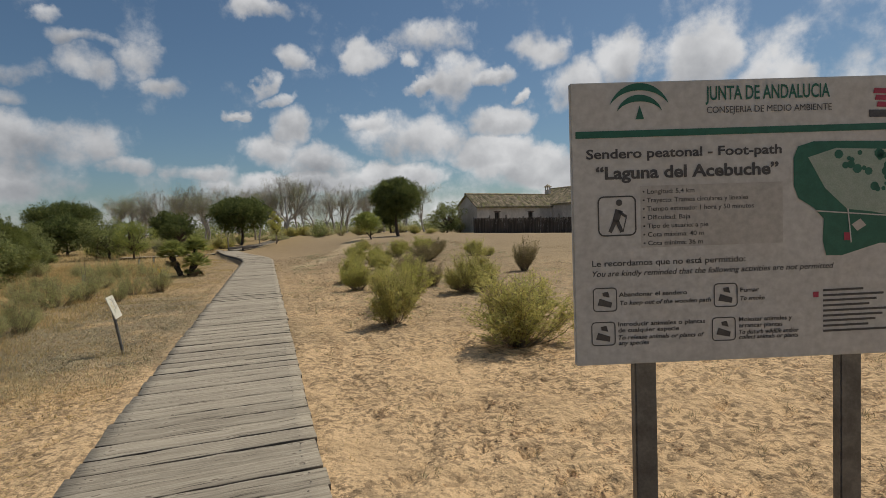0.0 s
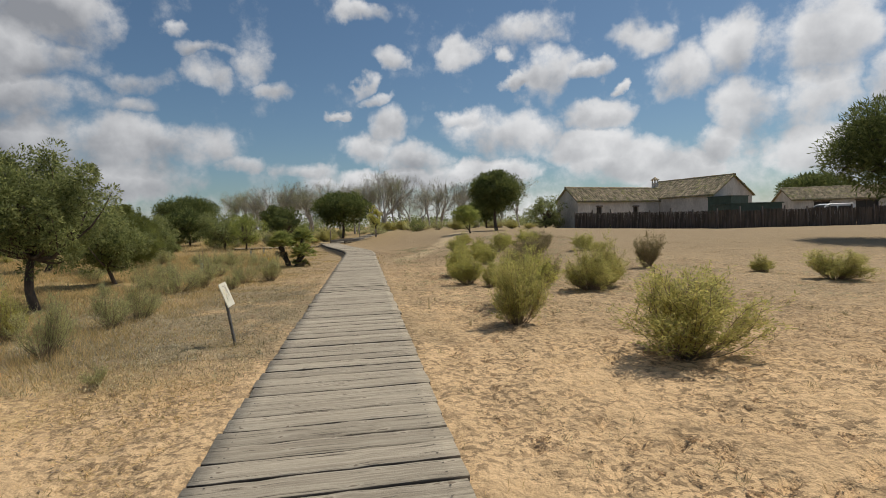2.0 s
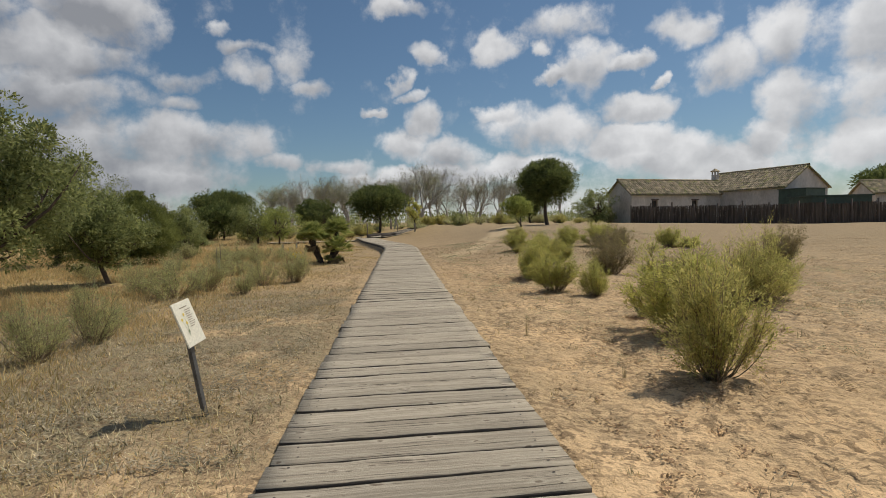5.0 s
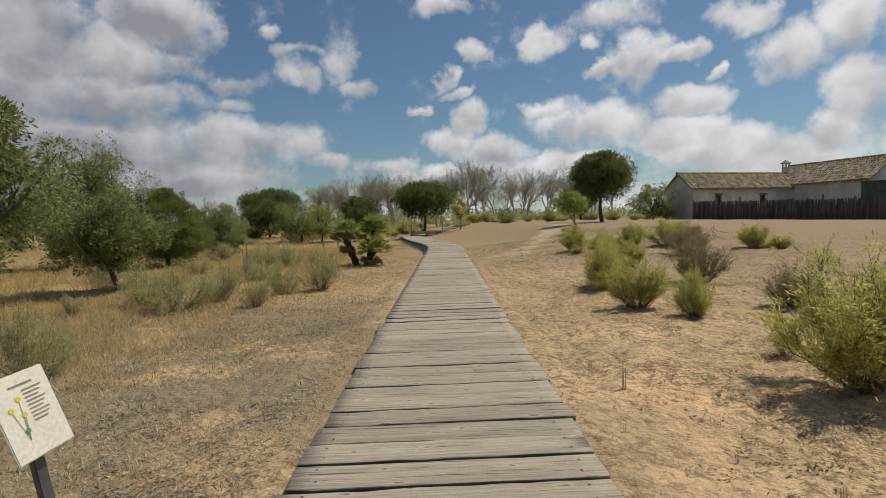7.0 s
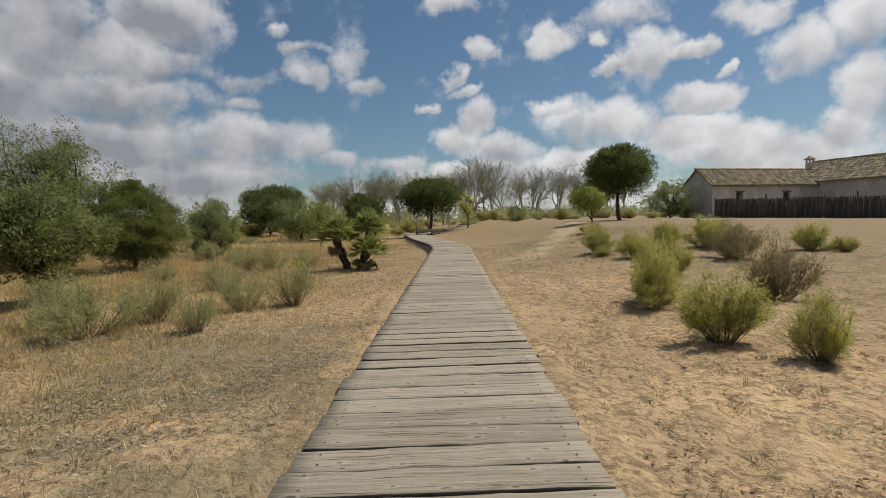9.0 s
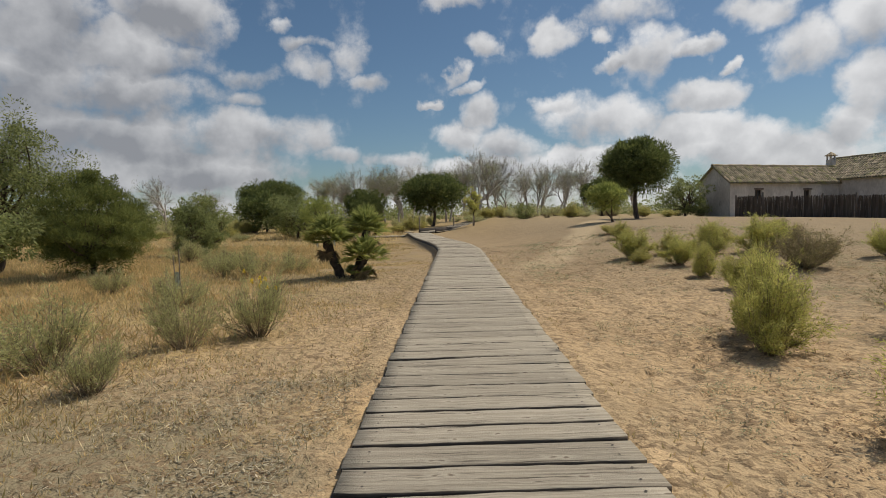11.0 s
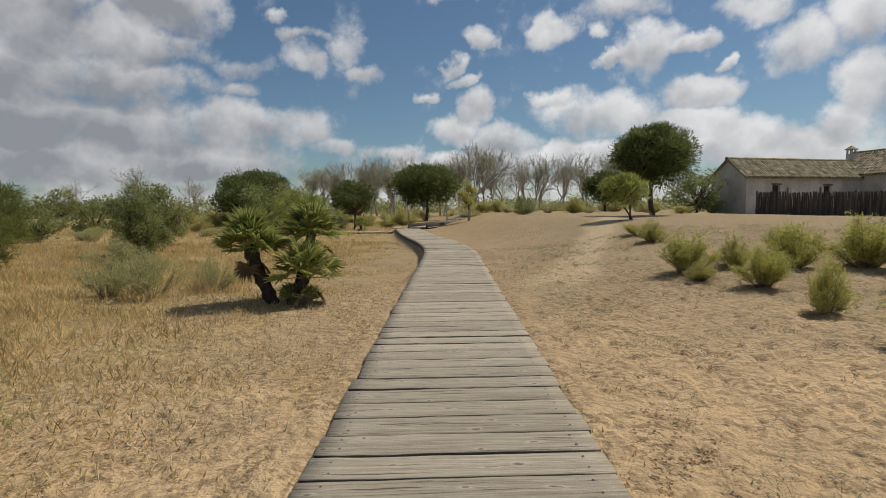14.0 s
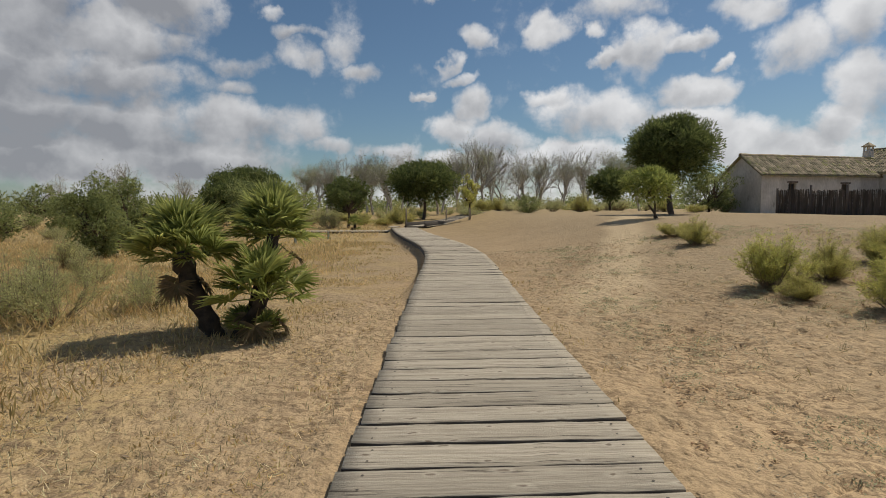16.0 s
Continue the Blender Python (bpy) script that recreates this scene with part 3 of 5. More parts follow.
def shrub(h, w, stems, leaves, mat, seed, length=0.044, width=0.0092, upright=0.55, comb=0.6, low=0.2):
    """A feathery shrub: many thin stems from one foot, each set with small leaves to its tip."""
    wood, green = [], []
    r = np.random.default_rng(seed)
    boughs = []
    for k in range(11):
        f = math.sqrt((k + 0.5) / 11) * r.uniform(0.75, 1.05)
        boughs.append((k * 2.4 + r.uniform(-0.5, 0.5), f, (1 - (1 - upright) * f * f) * r.uniform(0.62, 1.05)))
    for k in range(stems):
        b, f, tall = boughs[int(r.integers(11))]
        out = np.array([np.cos(b), np.sin(b)]) * w / 2 * f + r.normal(size=2) * w * 0.075
        tall = h * tall * r.uniform(0.55, 1.08)
        foot = np.array([out[0] * 0.16, out[1] * 0.16, -0.03])
        tip = np.array([out[0], out[1], tall])
        t = np.linspace(0, 1, 6)[:, None]
        P = foot + (tip - foot) * t + np.array([out[0], out[1], 0]) * (np.sin(t * np.pi) * 0.14) + r.normal(size=(6, 3)) * 0.016
        wood.append(tube(P, np.linspace(0.006, 0.002, 6), 3))
        n = leaves
        # side sprigs, each with its own tuft of leaves
        m = 9
        s = low + (0.98 - low) * rng.uniform(0, 1, m) ** 0.8
        i = np.minimum((s * 5).astype(int), 4)
        root = P[i] + (P[i + 1] - P[i]) * (s * 5 - i)[:, None]
        way = (tip - foot) / np.linalg.norm(tip - foot) * 0.75 + rng.normal(size=(m, 3)) * np.array([0.5, 0.5, 0.25])
        far = rng.uniform(0.07, 0.2, m) * h
        wood.extend(tube([root[j], root[j] + way[j] * far[j]], [0.003, 0.001], 3) for j in range(0, m, 2))
        j = rng.integers(0, m, n)
        Q = root[j] + way[j] * (far[j] * rng.uniform(0.05, 1.05, n))[:, None] + rng.normal(size=(n, 3)) * 0.019
        D = way[j] * comb + rng.normal(size=(n, 3)) * 0.42
        green.append(blades(Q, D, length * rng.uniform(0.6, 1.4, n), width * rng.uniform(0.7, 1.3, n)))
    return [("branchwork", solid("branchwork", *joined(wood), [TWIG])), ("foliage", solid("foliage", *joined(green), [mat]))]


BROOM_LABEL = "feathery olive-green broom shrub growing in bare sand"
FRESH_LABEL = "bright yellow-green broom shrub with upright sprigs in sand"
BROWN_LABEL = "dull brown-green heath shrub with bare inner twigs in sand"
GREY_LABEL = "thin grey-green shrub with dry twigs in straw grass"
shrub_meshes = {
    "broom": [shrub(1.0, 1.0, 100, 185, BROOM, 1), shrub(1.0, 1.0, 90, 190, BROOM, 2, upright=0.7), shrub(1.0, 1.1, 105, 180, BROOM, 3, upright=0.45)],
    "fresh": [shrub(1.0, 1.0, 95, 190, FRESH, 4), shrub(1.0, 0.95, 88, 195, FRESH, 5, upright=0.72)],
    "brown": [shrub(1.0, 1.05, 115, 130, BROWN, 9, 0.04, 0.008, 0.6), shrub(1.0, 1.0, 110, 130, BROWN, 10, 0.04, 0.008, 0.75)],
    "grey": [shrub(1.0, 1.1, 62, 100, GREY, 6, 0.05, 0.0095, 0.8, 0.8), shrub(1.0, 1.2, 64, 95, GREY, 7, 0.05, 0.0095, 0.7, 0.8), shrub(1.0, 1.2, 80, 80, GREY, 8, 0.07, 0.007, 0.85, 1.3)],
}


def plant_shrub(kind, x, y, h, w, group):
    bloom = kind == "flowering"
    kind = "grey" if bloom else kind
    which = shrub_meshes[kind][int(rng.integers(len(shrub_meshes[kind])))]
    m = Matrix.LocRotScale((x, y, float(height(x, y)) - 0.01), Euler((rng.normal() * 0.06, rng.normal() * 0.06, rng.uniform(0, 6.28))), (w * 0.9, w * 0.9, h))
    label = {"broom": BROOM_LABEL, "fresh": FRESH_LABEL, "brown": BROWN_LABEL, "grey": GREY_LABEL}[kind]
    if bloom:
        label = "grey-green shrub with a few small yellow flowers"
    ob = thing_of("shrub", which, m, label, "shrub", group)
    if bloom:
        r = np.random.default_rng(5)
        C = np.zeros((14, 3)) + r.normal(size=(14, 3)) * 0.008
        D = r.normal(size=(14, 3)) + np.array([0, 0, 0.6])
        me = solid("flower", *blades(C, D, np.full(14, 0.035), np.full(14, 0.022)), [PETAL])
        for k in range(9):
            a, f = r.uniform(0, 6.28), r.uniform(0.05, 0.3)
            child("flower", me, ob, Matrix.Translation((f * math.cos(a), f * math.sin(a), r.uniform(0.72, 1.04) - f * 0.4)), "" if k else "small yellow flower")


SAND_SHRUBS = [("broom", 2.7, 7.0, 1.25, 0.95), ("broom", 4.05, 4.5, 1.22, 1.75), ("fresh", 3.45, 8.9, 1.36, 1.4), ("fresh", 3.07, 13.05, 0.92, 0.98),
               ("fresh", 3.1, 15.3, 1.0, 0.9), ("fresh", 3.45, 16.0, 1.12, 0.8), ("fresh", 3.57, 12.18, 0.74, 0.66), ("brown", 5.35, 15.8, 1.1, 1.15),
               ("brown", 5.25, 12.7, 0.72, 0.8), ("grey", 3.44, 9.98, 0.32, 0.26), ("broom", 5.6, 10.7, 1.15, 1.2), ("broom", 6.25, 11.3, 1.25, 1.1)]
SAND_SHRUBS += [("brown", 9.85, 15.7, 1.28, 1.1), ("broom", 11.94, 10.4, 0.85, 1.5), ("broom", 11.8, 12.7, 0.6, 0.6), ("fresh", 4.93, 25.0, 1.0, 1.2),
                ("broom", 4.87, 24.2, 0.42, 0.6), ("fresh", 5.5, 23.25, 0.85, 1.0), ("fresh", 5.1, 21.1, 0.82, 0.62), ("fresh", 8.35, 24.6, 1.2, 1.6),
                ("fresh", 10.8, 23.2, 0.9, 1.2), ("broom", 11.3, 22.5, 0.56, 0.7), ("brown", 7.85, 22.0, 1.03, 1.55), ("broom", 7.83, 26.5, 0.8, 0.9)]
SAND_SHRUBS += [("fresh", 5.02, 19.2, 0.9, 0.95), ("broom", 6.56, 32.5, 0.47, 1.1), ("broom", 6.26, 30.5, 0.8, 0.95), ("broom", 6.14, 25.4, 0.78, 0.85),
                ("fresh", 7.1, 24.9, 1.0, 1.2), ("brown", 9.6, 25.6, 0.9, 1.2)]
GRASS_SHRUBS = [("grey", -4.2, 8.8, 0.8, 0.7), ("grey", -4.8, 14.0, 0.82, 1.25), ("grey", -4.45, 15.0, 0.87, 1.05), ("grey", -3.42, 15.8, 0.85, 0.8), ("grey", -3.4, 14.15, 0.6, 0.55),
                ("flowering", -2.74, 16.4, 0.92, 0.9), ("grey", -4.0, 6.5, 0.9, 0.75), ("grey", -4.05, 9.7, 0.85, 0.75), ("grey", -2.7, 5.0, 0.25, 0.3),
                ("grey", -6.5, 13.8, 0.42, 0.4), ("grey", -6.4, 23.6, 0.9, 1.1), ("grey", -5.45, 23.4, 0.85, 1.1), ("grey", -4.75, 24.3, 0.75, 0.9), ("grey", -7.7, 26.1, 0.75, 1.0),
                ("grey", -8.2, 28.2, 0.9, 1.0), ("grey", -5.9, 14.9, 0.8, 0.9), ("grey", -5.0, 18.6, 0.75, 1.0), 
                ("grey", -7.4, 20.5, 0.6, 0.8), ("grey", -9.2, 19.0, 0.7, 1.0), ("grey", -10.5, 15.5, 0.8, 1.1), ("broom", -5.4, 7.9, 0.95, 0.9)]
for row in SAND_SHRUBS:
    plant_shrub(*row, "shrubs in the sand")
for row in GRASS_SHRUBS:
    plant_shrub(*row, "shrubs in the dry grass")
# scrub under the far trees
for k in range(100):
    x, y = rng.uniform(-45, 26), rng.uniform(58, 100)
    if abs(x + 3) > 3 or y > 62:
        plant_shrub(("broom", "grey", "grey")[k % 3], x, y, rng.uniform(0.7, 1.9), rng.uniform(1.6, 3.4), "scrub under the far trees")
for k in range(22):
    plant_shrub(("grey", "broom")[k % 4 == 0], rng.uniform(-30, -11), rng.uniform(26, 56), rng.uniform(0.5, 1.0), rng.uniform(0.8, 1.8), "shrubs in the dry grass")

# trees, nearest first
thing_of("olive_tree", olive_tree(3.7, 2.95, 1.2, 220, 180, (-0.15, 0.1)), at_ground(-6.95, 11.7), "wild olive with a thin bent trunk and loose grey-green crown", "tree")
thing_of("olive_tree", olive_tree(2.4, 2.3, 0.7, 180, 170, (-0.38, 0.1), low=0.25), at_ground(-7.55, 16.95), "small wild olive with a leaning trunk", "tree")
thing_of("olive_tree", olive_tree(5.0, 4.2, 1.3, 190, 190, (0.2, 0.0), length=0.09, width=0.032), at_ground(-14.3, 25.5), "tall wild olive with a rounded open crown", "tree")
thing_of("young_pine", stone_pine(2.5, 3.2, 0.0, 140, 330, YOUNG, 0.13, 0.013, dome=0.55, candles=34, lift=1.1), at_ground(-10.2, 24.2), "bushy young pine with foliage down to the grass", "tree")
thing_of("olive_tree", olive_tree(3.3, 2.1, 0.35, 150, 120, (0.05, 0), length=0.10, width=0.035, low=0.7), at_ground(-13.0, 35.8), "dense dark wild olive branching near the ground", "tree")
thing_of("olive_tree", olive_tree(3.7, 2.7, 0.5, 120, 80, (0.1, 0), length=0.13, width=0.05, low=0.6), at_ground(-15.2, 41.0), "dense wild olive in dry grass", "tree")
thing_of("stone_pine", stone_pine(5.15, 5.0, 1.75, 190, 150, PINE, 0.26, 0.045, dome=0.85), at_ground(12.4, 46.5), "stone pine with a dense dark rounded crown", "tree")
thing_of("stone_pine", stone_pine(7.5, 7.4, 2.3, 170, 130, PINE, 0.32, 0.055), at_ground(29.4, 23.8), "large stone pine with a broad dark crown", "tree")
thing_of("pine_sapling", stone_pine(2.05, 2.1, 0.6, 42, 110, BRIGHT, 0.2, 0.035, lean=-0.25, stems=2), at_ground(8.2, 38.2), "bright green pine sapling with two low trunks", "tree")
thing_of("olive_tree", olive_tree(4.5, 5.2, 0.9, 130, 80, (0.1, 0), length=0.18, width=0.07, low=0.5), at_ground(-13.9, 56), "rounded wild olive with several thin trunks", "tree")
thing_of("young_tree", olive_tree(3.5, 3.5, 0.8, 90, 70, (0.1, 0), BRIGHT, 0.16, 0.06), at_ground(-11.0, 52), "small bright green tree with a thin trunk", "tree")
thing_of("round_tree", olive_tree(4.5, 3.2, 1.4, 90, 60, (0.1, 0), PINE, 0.2, 0.07), at_ground(-8.6, 62), "round-headed tree with a thin trunk", "tree")
thing_of("young_tree", olive_tree(3.5, 1.5, 1.2, 45, 50, (0, 0), FRESH, 0.16, 0.07), at_ground(1.6, 57.8), "slender young tree with yellow-green leaves", "tree")
thing_of("stone_pine", stone_pine(6.3, 8.8, 2.3, 150, 90, PINE, 0.45, 0.11), at_ground(-2.9, 80), "wide umbrella pine behind the path", "tree")
thing_of("stone_pine", stone_pine(6.7, 10.2, 2.4, 160, 120, PINE, 0.4, 0.09), at_ground(-28.5, 92), "wide umbrella pine in the far field", "tree")
thing_of("stone_pine", stone_pine(4.8, 5.4, 1.2, 90, 80, PINE, 0.4, 0.1), at_ground(19.3, 80), "low rounded pine beyond the field", "tree")
thing_of("stone_pine", stone_pine(5.0, 5.0, 1.0, 90, 80, PINE, 0.4, 0.1), at_ground(-13.0, 84), "dark pine among the bare trees", "tree")
thing_of("stone_pine", stone_pine(4.2, 6.0, 0.8, 90, 80, PINE, 0.4, 0.1), at_ground(-21.5, 70), "low rounded pine in the field", "tree")
thing_of("stone_pine", stone_pine(6.4, 10.0, 2.9, 120, 80, PINE, 0.5, 0.14), at_ground(67, 69), "wide umbrella pine behind the farm buildings", "tree")
thing_of("olive_tree", olive_tree(4.6, 4.6, 0.8, 110, 70, (0, 0), length=0.2, width=0.08, low=0.6), at_ground(23.6, 65), "dark leafy tree beside the farmhouse", "tree")
for x, y, s in ((-44, 66, 1.2), (-38, 52, 0.9), (-31, 60, 1.0), (-26, 47, 0.85), (-52, 84, 1.5), (-20, 52, 0.75), (6.0, 57, 0.45), (-60, 60, 1.3)):
    parts = olive_tree(3.6, 3.6, 0.5, 70, 55, (0.1, 0), length=0.2, width=0.08, low=0.6)
    thing_of("olive_tree", parts, at_ground(x, y, 0, 0, s), "wild olive standing in the far dry field", "tree", "olives in the far field")
bare = [bare_tree(12, 0.34, 11, 0.25), bare_tree(12, 0.38, 12, 0.18), bare_tree(11, 0.36, 13, 0.8), bare_tree(9.5, 0.42, 14, 0.12)]
BARE = [(-31, 132, 1.0, 2), (-27, 128, 1.05, 2), (-23, 120, 0.95, 0), (-19, 118, 1.0, 1), (-15, 116, 1.05, 0), (-11.5, 119, 1.0, 2), (-8, 114, 1.0, 0),
        (-5, 118, 1.05, 1), (-1, 116, 1.0, 2), (2.0, 112, 1.0, 0), (4.5, 108, 1.1, 1), (8, 112, 0.75, 0), (12.6, 110, 0.95, 3), (15.5, 109, 0.9, 0),
        (19.5, 106, 0.95, 3), (24, 108, 1.0, 3), (28, 104, 0.95, 2), (33, 108, 1.0, 2), (-50, 118, 0.9, 3), (-56, 112, 0.85, 1), (-64, 104, 0.8, 3), (-38, 125, 0.9, 0)]
BARE += [(x + 3.1, y + 14, s * 1.08, (which + 1) % 4) for x, y, s, which in BARE[:17]]
for k, (x, y, s, which) in enumerate(BARE):
    thing_of("bare_tree", bare[which], at_ground(x, y, 0, k * 1.7, s), "tall poplar with mostly bare pale branches", "tree", "row of bare poplars")


def far_woods():
    """Low scrub and tree tops along the horizon."""
    pieces = []
    for k in range(620):
        a = radians(rng.uniform(-88, 75))
        d = rng.uniform(150, 230)
        r = rng.uniform(1.5, 3.4)
        x, y = d * math.sin(a), d * math.cos(a) + 10
        pieces.append(clump((x, y, r * rng.uniform(0.3, 0.9)), r * 1.5, 130, 0.6, 0.45, 0.1, 0.75))
    ob = new("far_woods", solid("far_woods", *joined(pieces), [OLIVE]))
    tagged(ob, "belt of dark scrub and trees along the horizon", "woods", kind="stuff")


far_woods()


# ---------------------------------------------------------------- boardwalk
def plank_mesh(seed, length=1.75, wide=0.2675, thick=0.045, split=False):
    """One board with worn ends, slightly wavy long edges and four screws."""
    r = np.random.default_rng(seed)
    wide = wide + r.normal() * 0.0035
    n = 13
    xs = np.linspace(-length / 2, length / 2, n)
    e0, e1 = r.normal(size=2) * 0.006
    xs[0] += e0
    xs[-1] += e1
    ring = [(-0.5, -1), (-0.5, -0.12), (-0.47, 0), (-0.17, 0.03), (0.17, 0.03), (0.47, 0), (0.5, -0.12), (0.5, -1)]
    V, k = [], len(ring)
    tilt = r.normal() * 0.004
    for i, x in enumerate(xs):
        wob = r.normal(size=2) * 0.0026
        if split and x < 0.1:
            wob[1] -= 0.075 * min(1, (0.1 - x) / 0.45) * r.uniform(0.75, 1.1)
        cup = r.normal() * 0.0016
        for j, (u, v) in enumerate(ring):
            V.append((x, u * wide + (wob[0] if u < 0 else wob[1]), v * thick + cup + tilt * u + (0 if v < -0.5 else r.normal() * 0.0008)))
    F = [(i * k + j, i * k + (j + 1) % k, (i + 1) * k + (j + 1) % k, (i + 1) * k + j) for i in range(n - 1) for j in range(k)]
    F = [f[::-1] for f in F]
    # long sides and underside get the painted gap shade, not the wood
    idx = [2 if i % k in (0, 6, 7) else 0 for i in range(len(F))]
    for base, turn in ((0, 1), ((n - 1) * k, -1)):
        loop = [base + j for j in range(k)][::turn]
        for a, b, c, d in ((0, 1, 6, 7), (1, 2, 5, 6), (2, 3, 4, 5)):
            F.append((loop[a], loop[b], loop[c], loop[d]))
            idx.append(0)
    for sx in (-1, 1):
        for sy in (-0.26, 0.26):
            cx, cy, s = sx * (length / 2 - 0.13) + r.normal() * 0.008, sy * wide + r.normal() * 0.006, 0.0085
            b = len(V)
            for q in range(8):
                V.append((cx + s * math.cos(q * math.pi / 4), cy + s * math.sin(q * math.pi / 4), 0.0042))
            F += [(b, b + 1, b + 2, b + 3), (b, b + 3, b + 4, b + 7), (b + 4, b + 5, b + 6, b + 7)]
            idx += [1, 1, 1]
    return solid("plank", V, F, [WOOD, SCREW, GAP_SHADE], idx)


def walk_curve(step):
    """Places and headings along the middle of the boardwalk, one for each board."""
    out, x, y = [], 0.0, -6.114
    while y < 53.4:
        x = float(np.interp(y, np.arange(-6, 60, 0.25), SMOOTH_X))
        x2 = float(np.interp(y + 0.3, np.arange(-6, 60, 0.25), SMOOTH_X))
        h = math.atan2(x2 - x, 0.3)
        out.append((x, y, h))
        y += step * math.cos(h)
    return out


_ys = np.arange(-6, 60, 0.25)
SMOOTH_X = np.convolve(np.pad(walk_x(_ys), 10, mode="edge"), np.ones(21) / 21, mode="valid")


def strip(points, half, z0, z1):
    """A beam that follows points in the plan."""
    P = np.asarray(points, float)
    T = np.gradient(P, axis=0)
    T /= np.linalg.norm(T, axis=1)[:, None]
    Nn = np.stack([T[:, 1], -T[:, 0]], 1)
    ring = [(-half, z0), (half, z0), (half, z1), (-half, z1)]
    V = np.array([[*(p + n * u), z] for p, n in zip(P, Nn) for u, z in ring])
    F = [(i * 4 + j, i * 4 + (j + 1) % 4, i * 4 + 4 + (j + 1) % 4, i * 4 + 4 + j) for i in range(len(P) - 1) for j in range(4)]
    F += [(3, 2, 1, 0), tuple(len(V) - 4 + j for j in range(4))]
    return V, F


def build_boardwalk():
    deck = empty("boardwalk", pose(0, 0, 0), "weathered grey plank boardwalk laid across the sand, bending ahead", "boardwalk", kind="structure")
    boards = [plank_mesh(40 + k) for k in range(24)]
    broken = plank_mesh(99, split=True)
    line = walk_curve(0.2905)
    for k, (x, y, h) in enumerate(line):
        m = Matrix.Translation((x + rng.normal() * 0.007, y + rng.normal() * 0.003, rng.normal() * 0.0025)) @ pose(0, 0, 0, rng.normal() * 0.2, rng.normal() * 0.18, -math.degrees(h) + 2.2 + rng.normal() * 0.3)
        cracked = abs(y - 14.80) < 0.12
        child("plank", broken if cracked else boards[int(rng.integers(len(boards)))], deck, m, "cracked plank with a split end" if cracked else "")
    for side in (-0.835, 0.835):
        pts = [(x + side * math.cos(h), y - side * math.sin(h)) for x, y, h in line[::3]]
        child("bearer", solid("bearer", *strip(pts, 0.05, -0.40, -0.047), [BEAM]), deck, None, "dark timber bearer under the boards")
    # the branches at the junction
    for a, b, label in (((-3.6, 53.9), (-12.5, 54.6), "branch"), ((-2.4, 54.0), (3.0, 71.0), "branch")):
        a, b = np.array(a), np.array(b)
        L = np.linalg.norm(b - a)
        h = math.atan2(b[0] - a[0], b[1] - a[1])
        arm = empty("boardwalk_branch", pose(0, 0, 0), "side arm of the grey plank boardwalk in the distance", "boardwalk", kind="structure")
        n = int(L / 0.2905)
        for k in range(n):
            p = a + (b - a) * (k + 0.5) / n
            child("plank", boards[k % len(boards)], arm, Matrix.Translation((p[0], p[1], float(height(*p)) + 0.14)) @ pose(0, 0, 0, 0, 0, -math.degrees(h)))
        for side in (-0.72, 0.72):
            off = np.array([math.cos(h), -math.sin(h)]) * side
            z = float(height(*((a + b) / 2))) + 0.09
            child("bearer", solid("bearer", *strip([a + off, (a + b) / 2 + off, b + off], 0.05, z - 0.42, z), [BEAM]), arm)


build_boardwalk()


# ---------------------------------------------------------------- fan palm
def frond_mesh(seed, reach=0.62, dead=False):
    """A stalk with a fan of pointed leaflets."""
    r = np.random.default_rng(seed)
    stalk = 0.34 * r.uniform(0.8, 1.2)
    V, F = tube([(0, 0, 0), (stalk * 0.5, 0, 0.03), (stalk, 0, 0.02)], [0.011, 0.008, 0.007], 4)
    pieces = [(V, F)]
    n = 24
    ang = np.linspace(-1.75, 1.75, n) + r.normal(size=n) * 0.03
    for a in ang:
        d = np.array([math.cos(a), math.sin(a), 0.22 + r.normal() * 0.06])
        ln = reach * 0.62 * (0.72 + 0.28 * math.cos(a * 0.7)) * r.uniform(0.9, 1.08)
        s = np.array([-math.sin(a), math.cos(a), 0.0])
        up = np.array([0, 0, 1.0])
        o = np.array([stalk, 0, 0.02])
        w = 0.024
        mid = o + d * ln * 0.55
        tip = o + d * ln - up * ln * r.uniform(0.05, 0.28)
        fold = up * 0.008
        Q = np.array([o, mid + s * w + fold, tip, mid - fold, o, mid - fold, tip, mid - s * w + fold])
        pieces.append((Q, np.array([[0, 1, 2, 3], [4, 5, 6, 7]])))
    return solid("frond", *joined(pieces), [DEAD_FAN if dead else FAN])


